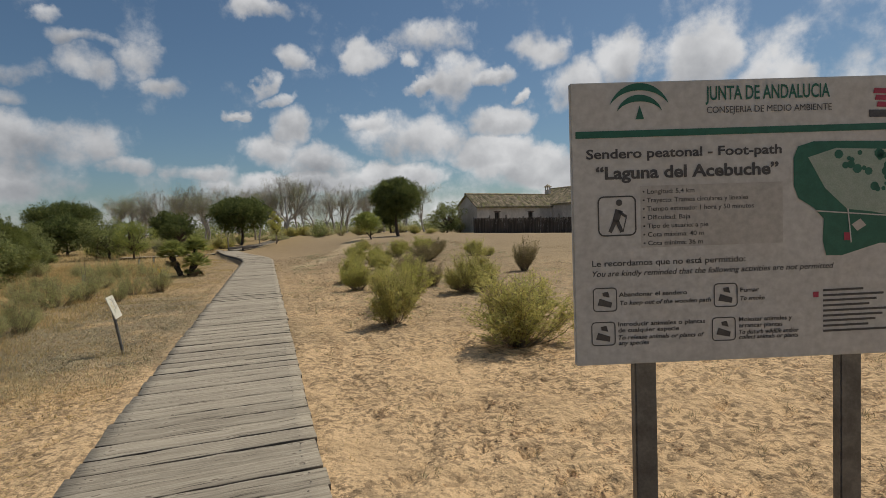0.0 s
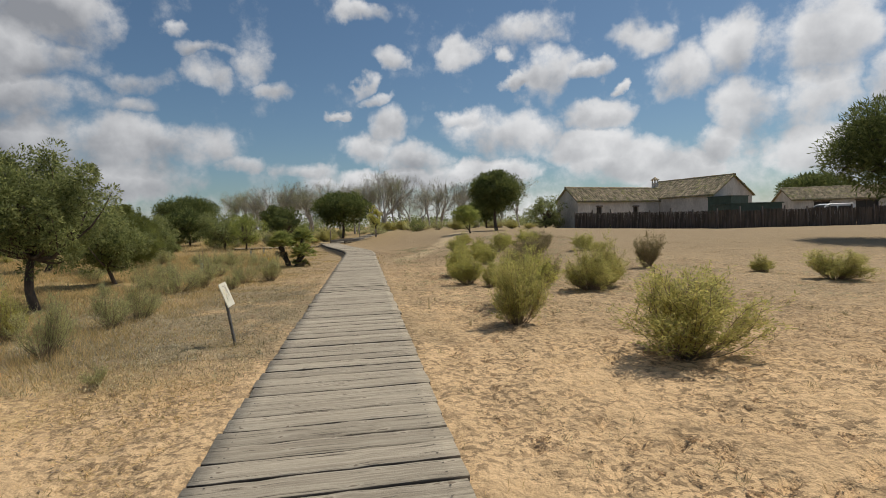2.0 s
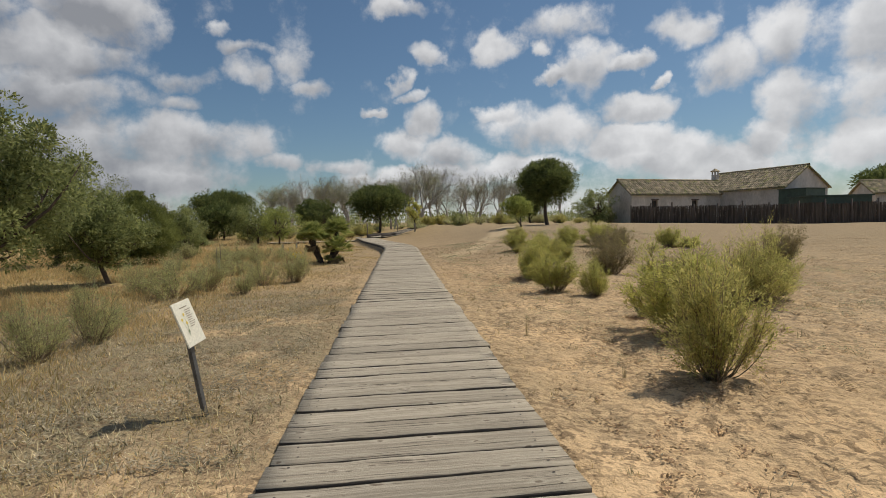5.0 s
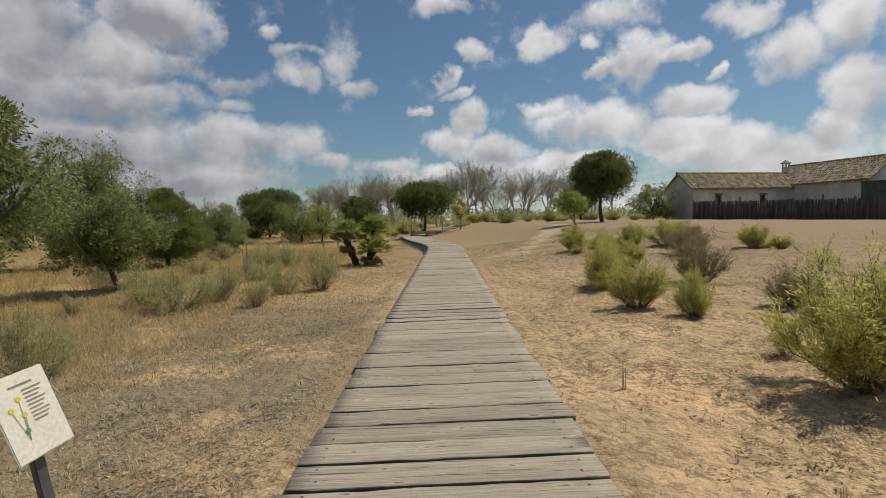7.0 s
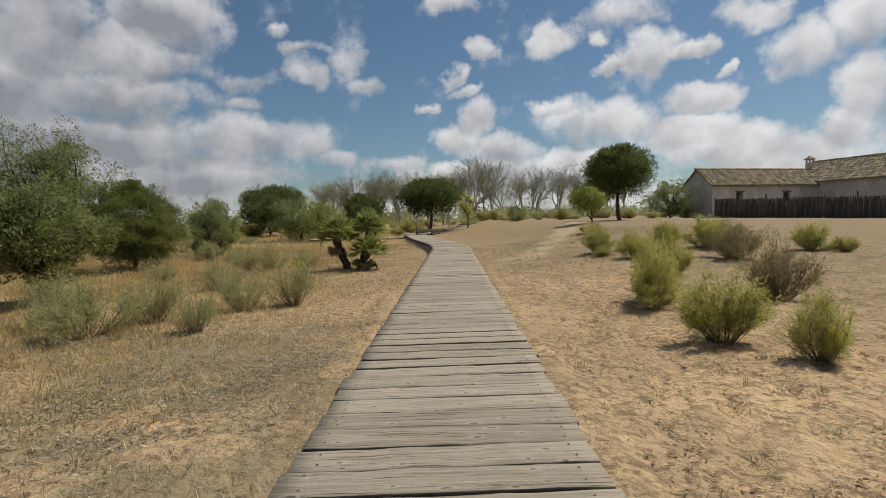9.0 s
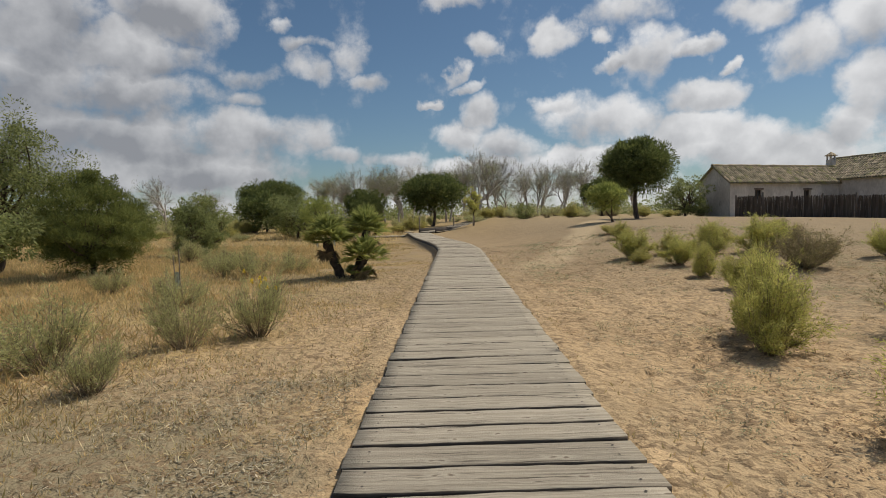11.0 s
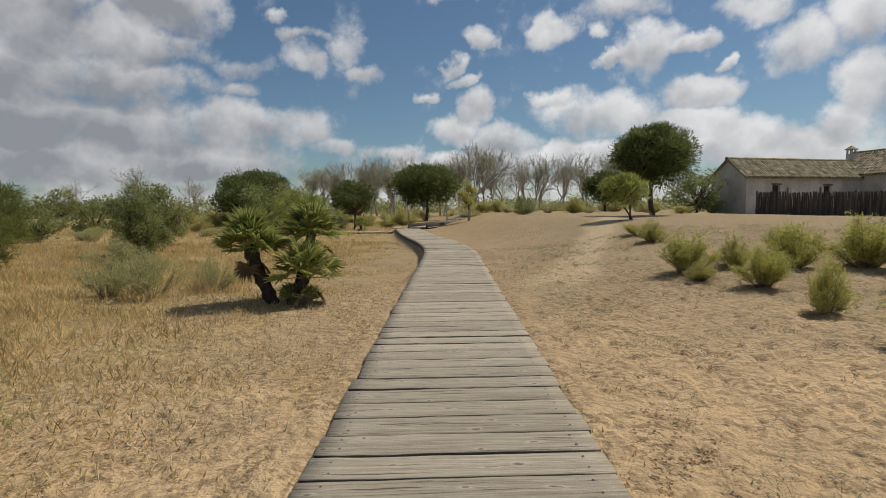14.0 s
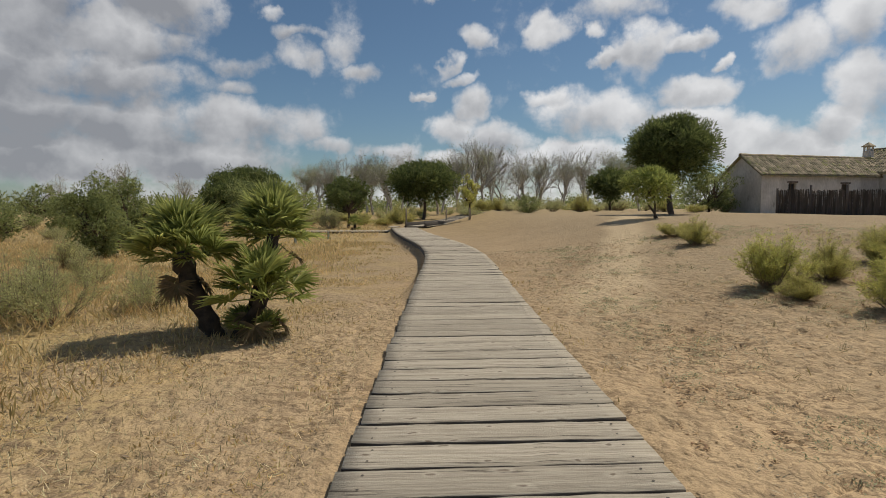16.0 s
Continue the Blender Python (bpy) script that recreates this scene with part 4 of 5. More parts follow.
def build_palm(m, heads, name, label, suckers=9):
    palm = empty(name, m, label, "palm")
    fronds = [frond_mesh(60 + k) for k in range(6)]
    dead = [frond_mesh(80 + k, 0.55, True) for k in range(2)]
    for foot, head, rad, count, size in heads:
        P = bent(foot, head, 14, 0.04)
        R = rad * (1 + 0.12 * np.sin(np.arange(14) * 2.4))
        V, F = tube(P, R, 11, 0.16)
        child("trunk", solid("trunk", V, F, [FIBRE]), palm)
        axis = np.asarray(head, float) - np.asarray(foot, float)
        axis /= np.linalg.norm(axis)
        for k in range(count):
            a = k * 2.399
            up = 1.42 - 1.5 * (k / count)
            rot = Matrix.Rotation(a, 4, "Z") @ Matrix.Rotation(-up, 4, "Y") @ Matrix.Rotation(rng.normal() * 0.3, 4, "X")
            s = size * rng.uniform(0.85, 1.12)
            o = np.asarray(head) - axis * 0.10 * (k / count)
            child("frond", fronds[k % 6], palm, Matrix.Translation(o) @ rot @ Matrix.Scale(s, 4))
        for k in range(3):
            rot = Matrix.Rotation(k * 2.1 + 0.4, 4, "Z") @ Matrix.Rotation(0.75 + rng.uniform(0, 0.4), 4, "Y")
            child("dead_frond", dead[k % 2], palm, Matrix.Translation(np.asarray(head) - axis * 0.1) @ rot @ Matrix.Scale(size * 0.85, 4), "withered tan frond")
    for k in range(suckers):
        a = rng.uniform(0, 6.28)
        rot = Matrix.Rotation(a, 4, "Z") @ Matrix.Rotation(-rng.uniform(0.25, 1.1), 4, "Y")
        child("frond", fronds[k % 6], palm, Matrix.Translation((0.34 + 0.12 * math.cos(a), 0.1 * math.sin(a), 0.02)) @ rot @ Matrix.Scale(0.55, 4))
    return palm


build_palm(at_ground(-2.9, 22.6), [((-0.02, 0, -0.1), (-0.42, -0.06, 0.98), 0.105, 42, 0.92), ((0.14, 0.22, -0.1), (0.48, 0.5, 1.18), 0.09, 36, 0.92),
                                   ((0.12, -0.05, -0.1), (0.56, -0.12, 0.5), 0.065, 22, 0.92)],
           "fan_palm", "dwarf fan palm with three dark fibrous trunks and green fans", 14)
build_palm(at_ground(-7.3, 57.5), [((0, 0, -0.1), (0.05, 0, 0.55), 0.09, 22, 1.0)], "fan_palm", "small dwarf fan palm beside the far boardwalk", 6)


# ---------------------------------------------------------------- signs

def flat_text(name, body, m, width, size, mat, parent, thick=1.0, slant=0.0):
    """Words laid flat on a board: width and letter height in metres."""
    cu = bpy.data.curves.new(name, "FONT")
    cu.body, cu.size, cu.offset, cu.shear, cu.resolution_u = body, 1.0, 0.008 * thick, slant, 3
    tmp = new("lettering", cu)
    bpy.context.view_layer.update()
    me = bpy.data.meshes.new_from_object(tmp.evaluated_get(bpy.context.evaluated_depsgraph_get()))
    bpy.data.objects.remove(tmp)
    co = np.empty(len(me.vertices) * 3)
    me.vertices.foreach_get("co", co)
    co = co.reshape(-1, 3)
    lo, hi = co.min(0), co.max(0)
    co[:, 0] = (co[:, 0] - lo[0]) / (hi[0] - lo[0]) * width
    co[:, 1] = co[:, 1] / 0.73 * size
    co[:, 2] = 0
    faces = [tuple(q.vertices) for q in me.polygons]
    span = sorted((min(co[v, 0] for v in f), max(co[v, 0] for v in f), k) for k, f in enumerate(faces))
    gap, groups, end = size * 0.2, [], -9.0
    for a, b, k in span:
        if a - end > gap or not groups:
            groups.append([])
        groups[-1].append(faces[k])
        end = max(end, b)
    bpy.data.meshes.remove(me)
    for group in groups:
        used = sorted({v for f in group for v in f})
        index = {v: n for n, v in enumerate(used)}
        word = bpy.data.meshes.new("word")
        word.from_pydata([tuple(co[v]) for v in used], [], [[index[v] for v in f] for f in group])
        word.materials.append(mat)
        child("word", word, parent, m)


def flat_shape(name, outline, z, mat, parent, label=""):
    """A flat printed shape from an outline in the board's plane (u to the side, v up)."""
    bm = bmesh.new()
    bm.faces.new([bm.verts.new((u, v, z)) for u, v in outline])
    bmesh.ops.triangulate(bm, faces=bm.faces[:])
    return part(name, bm, mat, parent, label)


def arc(cx, cy, r0, r1, a0, a1, n=18, ex=1.0):
    out = [(cx + r1 * math.cos(radians(a0 + (a1 - a0) * k / n)), cy + r1 * ex * math.sin(radians(a0 + (a1 - a0) * k / n))) for k in range(n + 1)]
    return out + [(cx + r0 * math.cos(radians(a1 + (a0 - a1) * k / n)), cy + r0 * ex * math.sin(radians(a1 + (a0 - a1) * k / n))) for k in range(n + 1)]


def frame_outline(name, u0, u1, v0, v1, r, w, z, mat, parent):
    def ring(d):
        pts = []
        for cx, cy, a in ((u1 - r, v1 - r, 0), (u0 + r, v1 - r, 90), (u0 + r, v0 + r, 180), (u1 - r, v0 + r, 270)):
            for k in range(5):
                t = radians(a + 22.5 * k)
                pts.append((cx + (r - d) * math.cos(t), cy + (r - d) * math.sin(t), z))
        return pts
    A, B = ring(0), ring(w)
    n = len(A)
    return child(name, solid(name, A + B, [(k, (k + 1) % n, n + (k + 1) % n, n + k) for k in range(n)], [mat]), parent)


def build_trail_sign():
    W, Hh = 1.84, 1.38
    base = Matrix.Translation((1.985, -0.35, 0)) @ pose(0, 0, 0, 0, 0, -16.5)
    sign = empty("trail_sign", base, "large white trail sign with map and rules on grey posts", "sign")
    z0 = 1.015
    # the board stands upright: u to the side, v up, print on the side towards the walker
    up = Matrix(((1, 0, 0, 0), (0, 0, -1, 0), (0, 1, 0, z0), (0, 0, 0, 1)))
    board = part("panel", box(0, W, 0, Hh, -0.03, 0, 0.006), PANEL, sign)
    board.matrix_basis = up
    for u in (0.36, 1.42):
        post = part("post", box(u - 0.055, u + 0.055, 0.034, 0.094, -0.35, z0 + Hh - 0.1, 0.006), STEEL, sign, "grey square steel post")

    def U(px):
        return (px - 1010) / 358.0

    def Vv(py):
        return (648 - py) / 362.0

    Z = 0.0025
    flat_shape("green_bar", [(U(1018), Vv(245)), (W - 0.03, Vv(245)), (W - 0.03, Vv(233)), (U(1018), Vv(233))], Z, GREEN_INK, board)
    for cy, r1, a0, thick in ((207, 0.154, 20, 0.034), (214, 0.118, 20, 0.032)):
        turns = [radians(a0 + (180 - 2 * a0) * k / 20) for k in range(21)]
        rim = [(U(1131) + r1 * math.cos(a), Vv(cy) + r1 * math.sin(a)) for a in turns]
        inner = [(U(1131) + (r1 - thick * math.sin(math.pi * k / 20)) * math.cos(a), Vv(cy) + (r1 - thick * math.sin(math.pi * k / 20)) * math.sin(a)) for k, a in enumerate(turns)]
        inner = [(u, v - 0.001) for u, v in inner]
        child("emblem_arch", solid("emblem_arch", [(u, v, Z) for u, v in rim + inner], [(k, k + 1, 22 + k, 21 + k) for k in range(20)], [GREEN_INK]), board)
    flat_shape("emblem_spike", [(U(1124), Vv(214)), (U(1139), Vv(214)), (U(1131.5), Vv(190))], Z, GREEN_INK, board)

    def words(body, x0, x1, y, size, mat=INK, thick=1.0, slant=0.0):
        flat_text("lettering", body, Matrix.Translation((U(x0), Vv(y), Z)), (x1 - x0) / 358.0, size / 362.0, mat, board, thick, slant)

    words("JUNTA DE ANDALUCIA", 1248, 1470, 184, 25, GREEN_INK, 2)
    words("CONSEJERIA DE MEDIO AMBIENTE", 1250, 1473, 207, 12, INK, 0)
    words("Sendero peatonal - Foot-path", 1036, 1383, 281, 17, INK, 3)
    words("\u201cLaguna del Acebuche\u201d", 1052, 1377, 317, 22, INK, 4)
    flat_shape("grey_field", [(U(1130), Vv(440)), (U(1384), Vv(440)), (U(1384), Vv(331)), (U(1130), Vv(331))], 0.0015, PANEL_GREY, board)
    for k, (body, x1) in enumerate((("\u2022 Longitud: 5,4 km", 1226), ("\u2022 Trayecto: Tramos circulares y lineales", 1322), ("\u2022 Tiempo estimado: 1 hora y 50 minutos", 1332),
                                    ("\u2022 Dificultad: Baja", 1218), ("\u2022 Tipo de usuario: a pie", 1250), ("\u2022 Cota m\u00e1xima: 40 m", 1242), ("\u2022 Cota m\u00ednima: 36 m", 1240))):
        words(body, 1134, x1, 345 + k * 15.2, 8.5, INK, 1.2)
    frame_outline("pictogram_frame", U(1054), U(1122), Vv(418), Vv(347), 0.03, 0.007, Z, INK, board)
    # walking pictogram as plain bars
    flat_shape("pictogram_bar", arc(U(1092), Vv(359), 0, 0.016, 0, 359, 14)[:15], Z, INK, board)
    for a, b, w in (((1092, 372), (1085, 392), 7), ((1085, 390), (1075, 411), 4), ((1087, 390), (1096, 411), 4), ((1090, 374), (1104, 384), 3), ((1105, 382), (1098, 411), 1)):
        d = np.array((U(b[0]) - U(a[0]), Vv(b[1]) - Vv(a[1])))
        s = np.array((-d[1], d[0])) / np.linalg.norm(d) * w / 362
        A, B = np.array((U(a[0]), Vv(a[1]))), np.array((U(b[0]), Vv(b[1])))
        flat_shape("pictogram_bar", [tuple(A - s), tuple(B - s * 0.8), tuple(B + s * 0.8), tuple(A + s)], Z, INK, board)
    words("Le recordamos que no est\u00e1 permitido:", 1042, 1316, 471, 11, INK, 1.5)
    words("You are kindly reminded that the following activities are not permitted", 1042, 1476, 489, 10.5, INK, 1, 0.25)
    for x, y, rows in ((1042, 552, (("Abandonar el sendero", 1088, 1210, 526, 0), ("To keep out of the wooden path", 1090, 1253, 541, 0.25))),
                       (1258, 552, (("Fumar", 1306, 1340, 526, 0), ("To smoke", 1306, 1350, 541, 0.25))),
                       (1038, 613, (("Introducir animales o plantas", 1086, 1242, 579, 0), ("de cualquier especie", 1086, 1195, 590, 0), ("To release animals or plants of", 1086, 1240, 603, 0.25), ("any species", 1086, 1141, 613, 0.25))),
                       (1254, 613, (("Molestar animales y", 1303, 1399, 579, 0), ("arrancar plantas", 1303, 1382, 590, 0), ("To disturb wildlife and/or", 1303, 1412, 602, 0.25), ("collect animals or plants", 1303, 1411, 611, 0.25)))):
        frame_outline("pictogram_frame", U(x), U(x + 43), Vv(y), Vv(y - 43), 0.02, 0.005, Z, INK, board)
        flat_shape("pictogram_bar", [(U(x + 8), Vv(y - 12)), (U(x + 32), Vv(y - 7)), (U(x + 34), Vv(y - 16)), (U(x + 12), Vv(y - 24))], Z, INK, board)
        flat_shape("pictogram_bar", [(U(x + 18), Vv(y - 28)), (U(x + 30), Vv(y - 25)), (U(x + 27), Vv(y - 36)), (U(x + 17), Vv(y - 34))], Z, INK, board)
        for body, x0, x1, yy, sl in rows:
            words(body, x0, x1, yy, 8, INK, 2.2, sl)
    # map: green land, pale clearings, tracks
    flat_shape("map_land", [(U(1404), Vv(290)), (U(1412), Vv(270)), (U(1440), Vv(262)), (U(1500), Vv(263)), (U(1668), Vv(268)), (U(1668), Vv(452)),
                            (U(1560), Vv(447)), (U(1490), Vv(467)), (U(1462), Vv(466)), (U(1456), Vv(440)), (U(1458), Vv(400)), (U(1440), Vv(380)), (U(1412), Vv(362)), (U(1404), Vv(340))], Z, GREEN_INK, board)
    flat_shape("map_clearing", [(U(1430), Vv(290)), (U(1480), Vv(275)), (U(1668), Vv(284)), (U(1668), Vv(400)), (U(1600), Vv(402)), (U(1545), Vv(390)), (U(1500), Vv(384)), (U(1460), Vv(345))], Z + 0.001, PALE_GREEN, board)
    for k in range(60):
        cx, cy, s = rng.uniform(1470, 1600), rng.uniform(284, 376), rng.uniform(0.008, 0.024)
        if cy < 284 + (cx - 1440) * 0.6:
            flat_shape("map_wood", arc(U(cx), Vv(cy), 0, s, 0, 359, 9)[:10], Z + 0.002, GREEN_INK, board)
    flat_shape("map_yard", [(U(1508), Vv(412)), (U(1524), Vv(402)), (U(1535), Vv(414)), (U(1518), Vv(424))], Z + 0.002, PANEL_GREY, board)
    flat_shape("map_mark", [(U(1494), Vv(440)), (U(1506), Vv(440)), (U(1506), Vv(426)), (U(1494), Vv(426))], Z + 0.002, RED_INK, board)
    for a, b in (((1415, 384), (1668, 408)), ((1500, 384), (1506, 445))):
        flat_shape("map_track", [(U(a[0]), Vv(a[1])), (U(b[0]), Vv(b[1])), (U(b[0] + 2), Vv(b[1] - 2)), (U(a[0] + 2), Vv(a[1] - 2))], Z + 0.003, PANEL, board)
    # red mark at the corner, unread lines of the key
    for k in range(3):
        y = 180 + k * 12
        flat_shape("red_mark", [(U(1548 + k * 3), Vv(y)), (U(1600), Vv(y + 3)), (U(1600), Vv(y - 6)), (U(1550 + k * 3), Vv(y - 9))], Z, RED_INK, board)
    flat_shape("unread_line", [(U(1540), Vv(222)), (U(1630), Vv(224)), (U(1630), Vv(211)), (U(1540), Vv(209))], Z, INK, board)
    flat_shape("key_mark", [(U(1438), Vv(541)), (U(1448), Vv(541)), (U(1448), Vv(531)), (U(1438), Vv(531))], Z, RED_INK, board)
    for k in range(9):
        y = 531 + k * 9.2
        flat_shape("unread_line", [(U(1456), Vv(y)), (U(1530 + (k * 37) % 50), Vv(y - 1)), (U(1530 + (k * 37) % 50), Vv(y - 5)), (U(1456), Vv(y - 4))], Z, INK, board)


build_trail_sign()


def build_plant_sign():
    m = Matrix.Translation((-1.66, 6.85, float(height(-1.66, 6.85)))) @ pose(0, 0, 0, 3, -8, 0) @ pose(0, 0, 0, 0, 0, 83)
    sign = empty("plant_sign", m, "small cream plant label on a leaning grey steel post in litter", "sign")
    part("post", box(-0.028, 0.028, -0.014, 0.014, -0.25, 0.74, 0.004), STEEL, sign, "grey steel post")
    board = part("panel", box(-0.135, 0.135, -0.17, 0.19, -0.014, 0.0, 0.004), CREAM, sign)
    board.matrix_basis = Matrix.Translation((0, -0.035, 0.72)) @ pose(0, 0, 0, 78, 0, 0)
    Z = 0.0025
    for k in range(9):
        flat_shape("unread_line", [(0.0, 0.11 - k * 0.017), (0.09 - (k % 3) * 0.012, 0.11 - k * 0.017), (0.09 - (k % 3) * 0.012, 0.116 - k * 0.017), (0.0, 0.116 - k * 0.017)], Z, STAKE, board)
    flat_shape("unread_line", [(-0.05, 0.135), (0.06, 0.135), (0.06, 0.143), (-0.05, 0.143)], Z, STAKE, board)
    for u, v in ((-0.075, 0.05), (-0.03, 0.085), (-0.03, 0.015)):
        flat_shape("printed_flower", arc(u, v, 0, 0.012, 0, 359, 10)[:11], Z, YELLOW, board)
        flat_shape("printed_stem", [(-0.05, -0.09), (-0.0475, -0.09), (u + 0.0012, v - 0.011), (u - 0.0012, v - 0.011)], Z, PRINT_GREEN, board)
    flat_shape("printed_leaf", arc(-0.045, -0.05, 0, 0.012, 0, 359, 8)[:9], Z + 0.001, PRINT_GREEN, board)


build_plant_sign()


# ---------------------------------------------------------------- farm buildings
def wall_mesh(length, high, thick, holes, gable=0.0):
    """A wall along x with its outer face at y = 0 and openings (x0, x1, z0, z1) that go through it."""
    bm = bmesh.new()
    xs = sorted({0.0, length, *[v for hole in holes for v in hole[:2]]})
    for a, b in zip(xs, xs[1:]):
        here = [hole for hole in holes if hole[0] <= a + 1e-6 and hole[1] >= b - 1e-6]
        spans = [(0.0, high)]
        for hole in here:
            spans = [(0.0, hole[2]), (hole[3], high)]
        for z0, z1 in spans:
            if z1 - z0 > 0.01:
                box(a, b, 0, thick, z0 - (0.4 if z0 == 0 else 0), z1, 0, bm)
    if gable:
        f = [bm.verts.new((x, y, z)) for y in (0, thick) for x, z in ((0, high), (length, high), (length / 2, high + gable))]
        for q in ((0, 1, 2), (5, 4, 3), (0, 3, 4, 1), (1, 4, 5, 2), (2, 5, 3, 0)):
            bm.faces.new([f[i] for i in q])
    return bm


def tiled_slope(length, run, rise, over=0.25, pitch=0.25):
    """A slope of curved clay tiles from eave (y = 0) up to the ridge (y = run), in courses."""
    cols, rows = int((length + 2 * over) / pitch), max(4, int(math.hypot(run, rise) / 0.38))
    prof = [(0.0, 0.0), (0.12, 0.045), (0.3, 0.085), (0.5, 0.1), (0.7, 0.085), (0.88, 0.045), (1.0, 0.0)]
    pieces = []
    slope = rise / run
    for c in range(cols):
        for r in range(rows):
            y0, y1 = -over + (run + over) * r / rows, -over + (run + over) * (r + 1.12) / rows
            y1 = min(y1, run)
            jx, jz = rng.normal() * 0.012, rng.normal() * 0.012
            V = []
            for y, lift in ((y0, 0.03), (y1, 0.0)):
                for u, v in prof:
                    V.append((-over + (c + u) * pitch + jx, y, y * slope + v + lift + jz))
            k = len(prof)
            F = [(i, i + 1, k + i + 1, k + i) for i in range(k - 1)]
            pieces.append((np.array(V), np.array(F)))
    return solid("roof_slope", *joined(pieces), [TILE])


def slab(length, run, rise, over=0.25):
    bm = bmesh.new()
    s = rise / run
    P = [(-over, -over, -over * s), (length + over, -over, -over * s), (length + over, run, rise), (-over, run, rise)]
    v = [bm.verts.new(p) for p in P] + [bm.verts.new((x, y, z - 0.09)) for x, y, z in P]
    for q in ((0, 1, 2, 3), (7, 6, 5, 4), (0, 4, 5, 1), (1, 5, 6, 2), (2, 6, 7, 3), (3, 7, 4, 0)):
        bm.faces.new([v[i] for i in q])
    return bm


def build_block(house, m, length, width, eave, rise, holes):
    """One gabled wing: four walls with openings, two tiled slopes and a ridge; local x along the ridge, y away from its front."""
    def put(ob, mm):
        ob.matrix_basis = m @ mm
        return ob
    put(part("wall", wall_mesh(length, eave, 0.4, holes), LIME, house, "stained limewashed wall"), Matrix())
    put(part("wall", wall_mesh(length, eave, 0.4, []), LIME, house), pose(length, width, 0, 0, 0, 180))
    put(part("gable_wall", wall_mesh(width - 0.006, eave - 0.003, 0.4, [], rise - 0.02), LIME, house), pose(-0.003, width - 0.003, 0, 0, 0, -90))
    put(part("gable_wall", wall_mesh(width - 0.006, eave - 0.003, 0.4, [], rise - 0.02), LIME, house), pose(length + 0.003, 0.003, 0, 0, 0, 90))
    for flip in (False, True):
        mm = pose(length, width, eave, 0, 0, 180) if flip else pose(0, 0, eave)
        roof = put(part("roof", slab(length, width / 2, rise), TILE, house, "mossy old clay tile roof"), mm)
        child("tile_covering", tiled_slope(length, width / 2, rise), roof)
    V, F = tube([(x, width / 2, eave + rise + 0.04) for x in np.linspace(-0.25, length + 0.25, 30)], 0.13 + rng.normal(size=30) * 0.012, 8)
    put(child("ridge", solid("ridge", V, F, [TILE]), house), Matrix())
    for x0, x1, z0, z1 in holes:
        put(part("window", box(x0, x1, 0.24, 0.28, z0, z1), DARK, house, "dark unlit window"), Matrix())
        put(part("window_frame", frame_box(x0, x1, z0, z1), BRUSH, house), Matrix())
        put(part("lintel", box(x0 - 0.12, x1 + 0.12, -0.03, 0.1, z1 + 0.002, z1 + 0.14), BRUSH, house), Matrix())


def frame_box(x0, x1, z0, z1):
    bm = bmesh.new()
    mid = (x0 + x1) / 2
    for a, b, c, d in ((x0, x0 + 0.06, z0, z1), (x1 - 0.06, x1, z0, z1), (x0 + 0.06, x1 - 0.06, z0, z0 + 0.06), (x0 + 0.06, x1 - 0.06, z1 - 0.06, z1), (mid - 0.025, mid + 0.025, z0 + 0.06, z1 - 0.06)):
        box(a, b, 0.18, 0.235, c, d, 0, bm)
    return bm


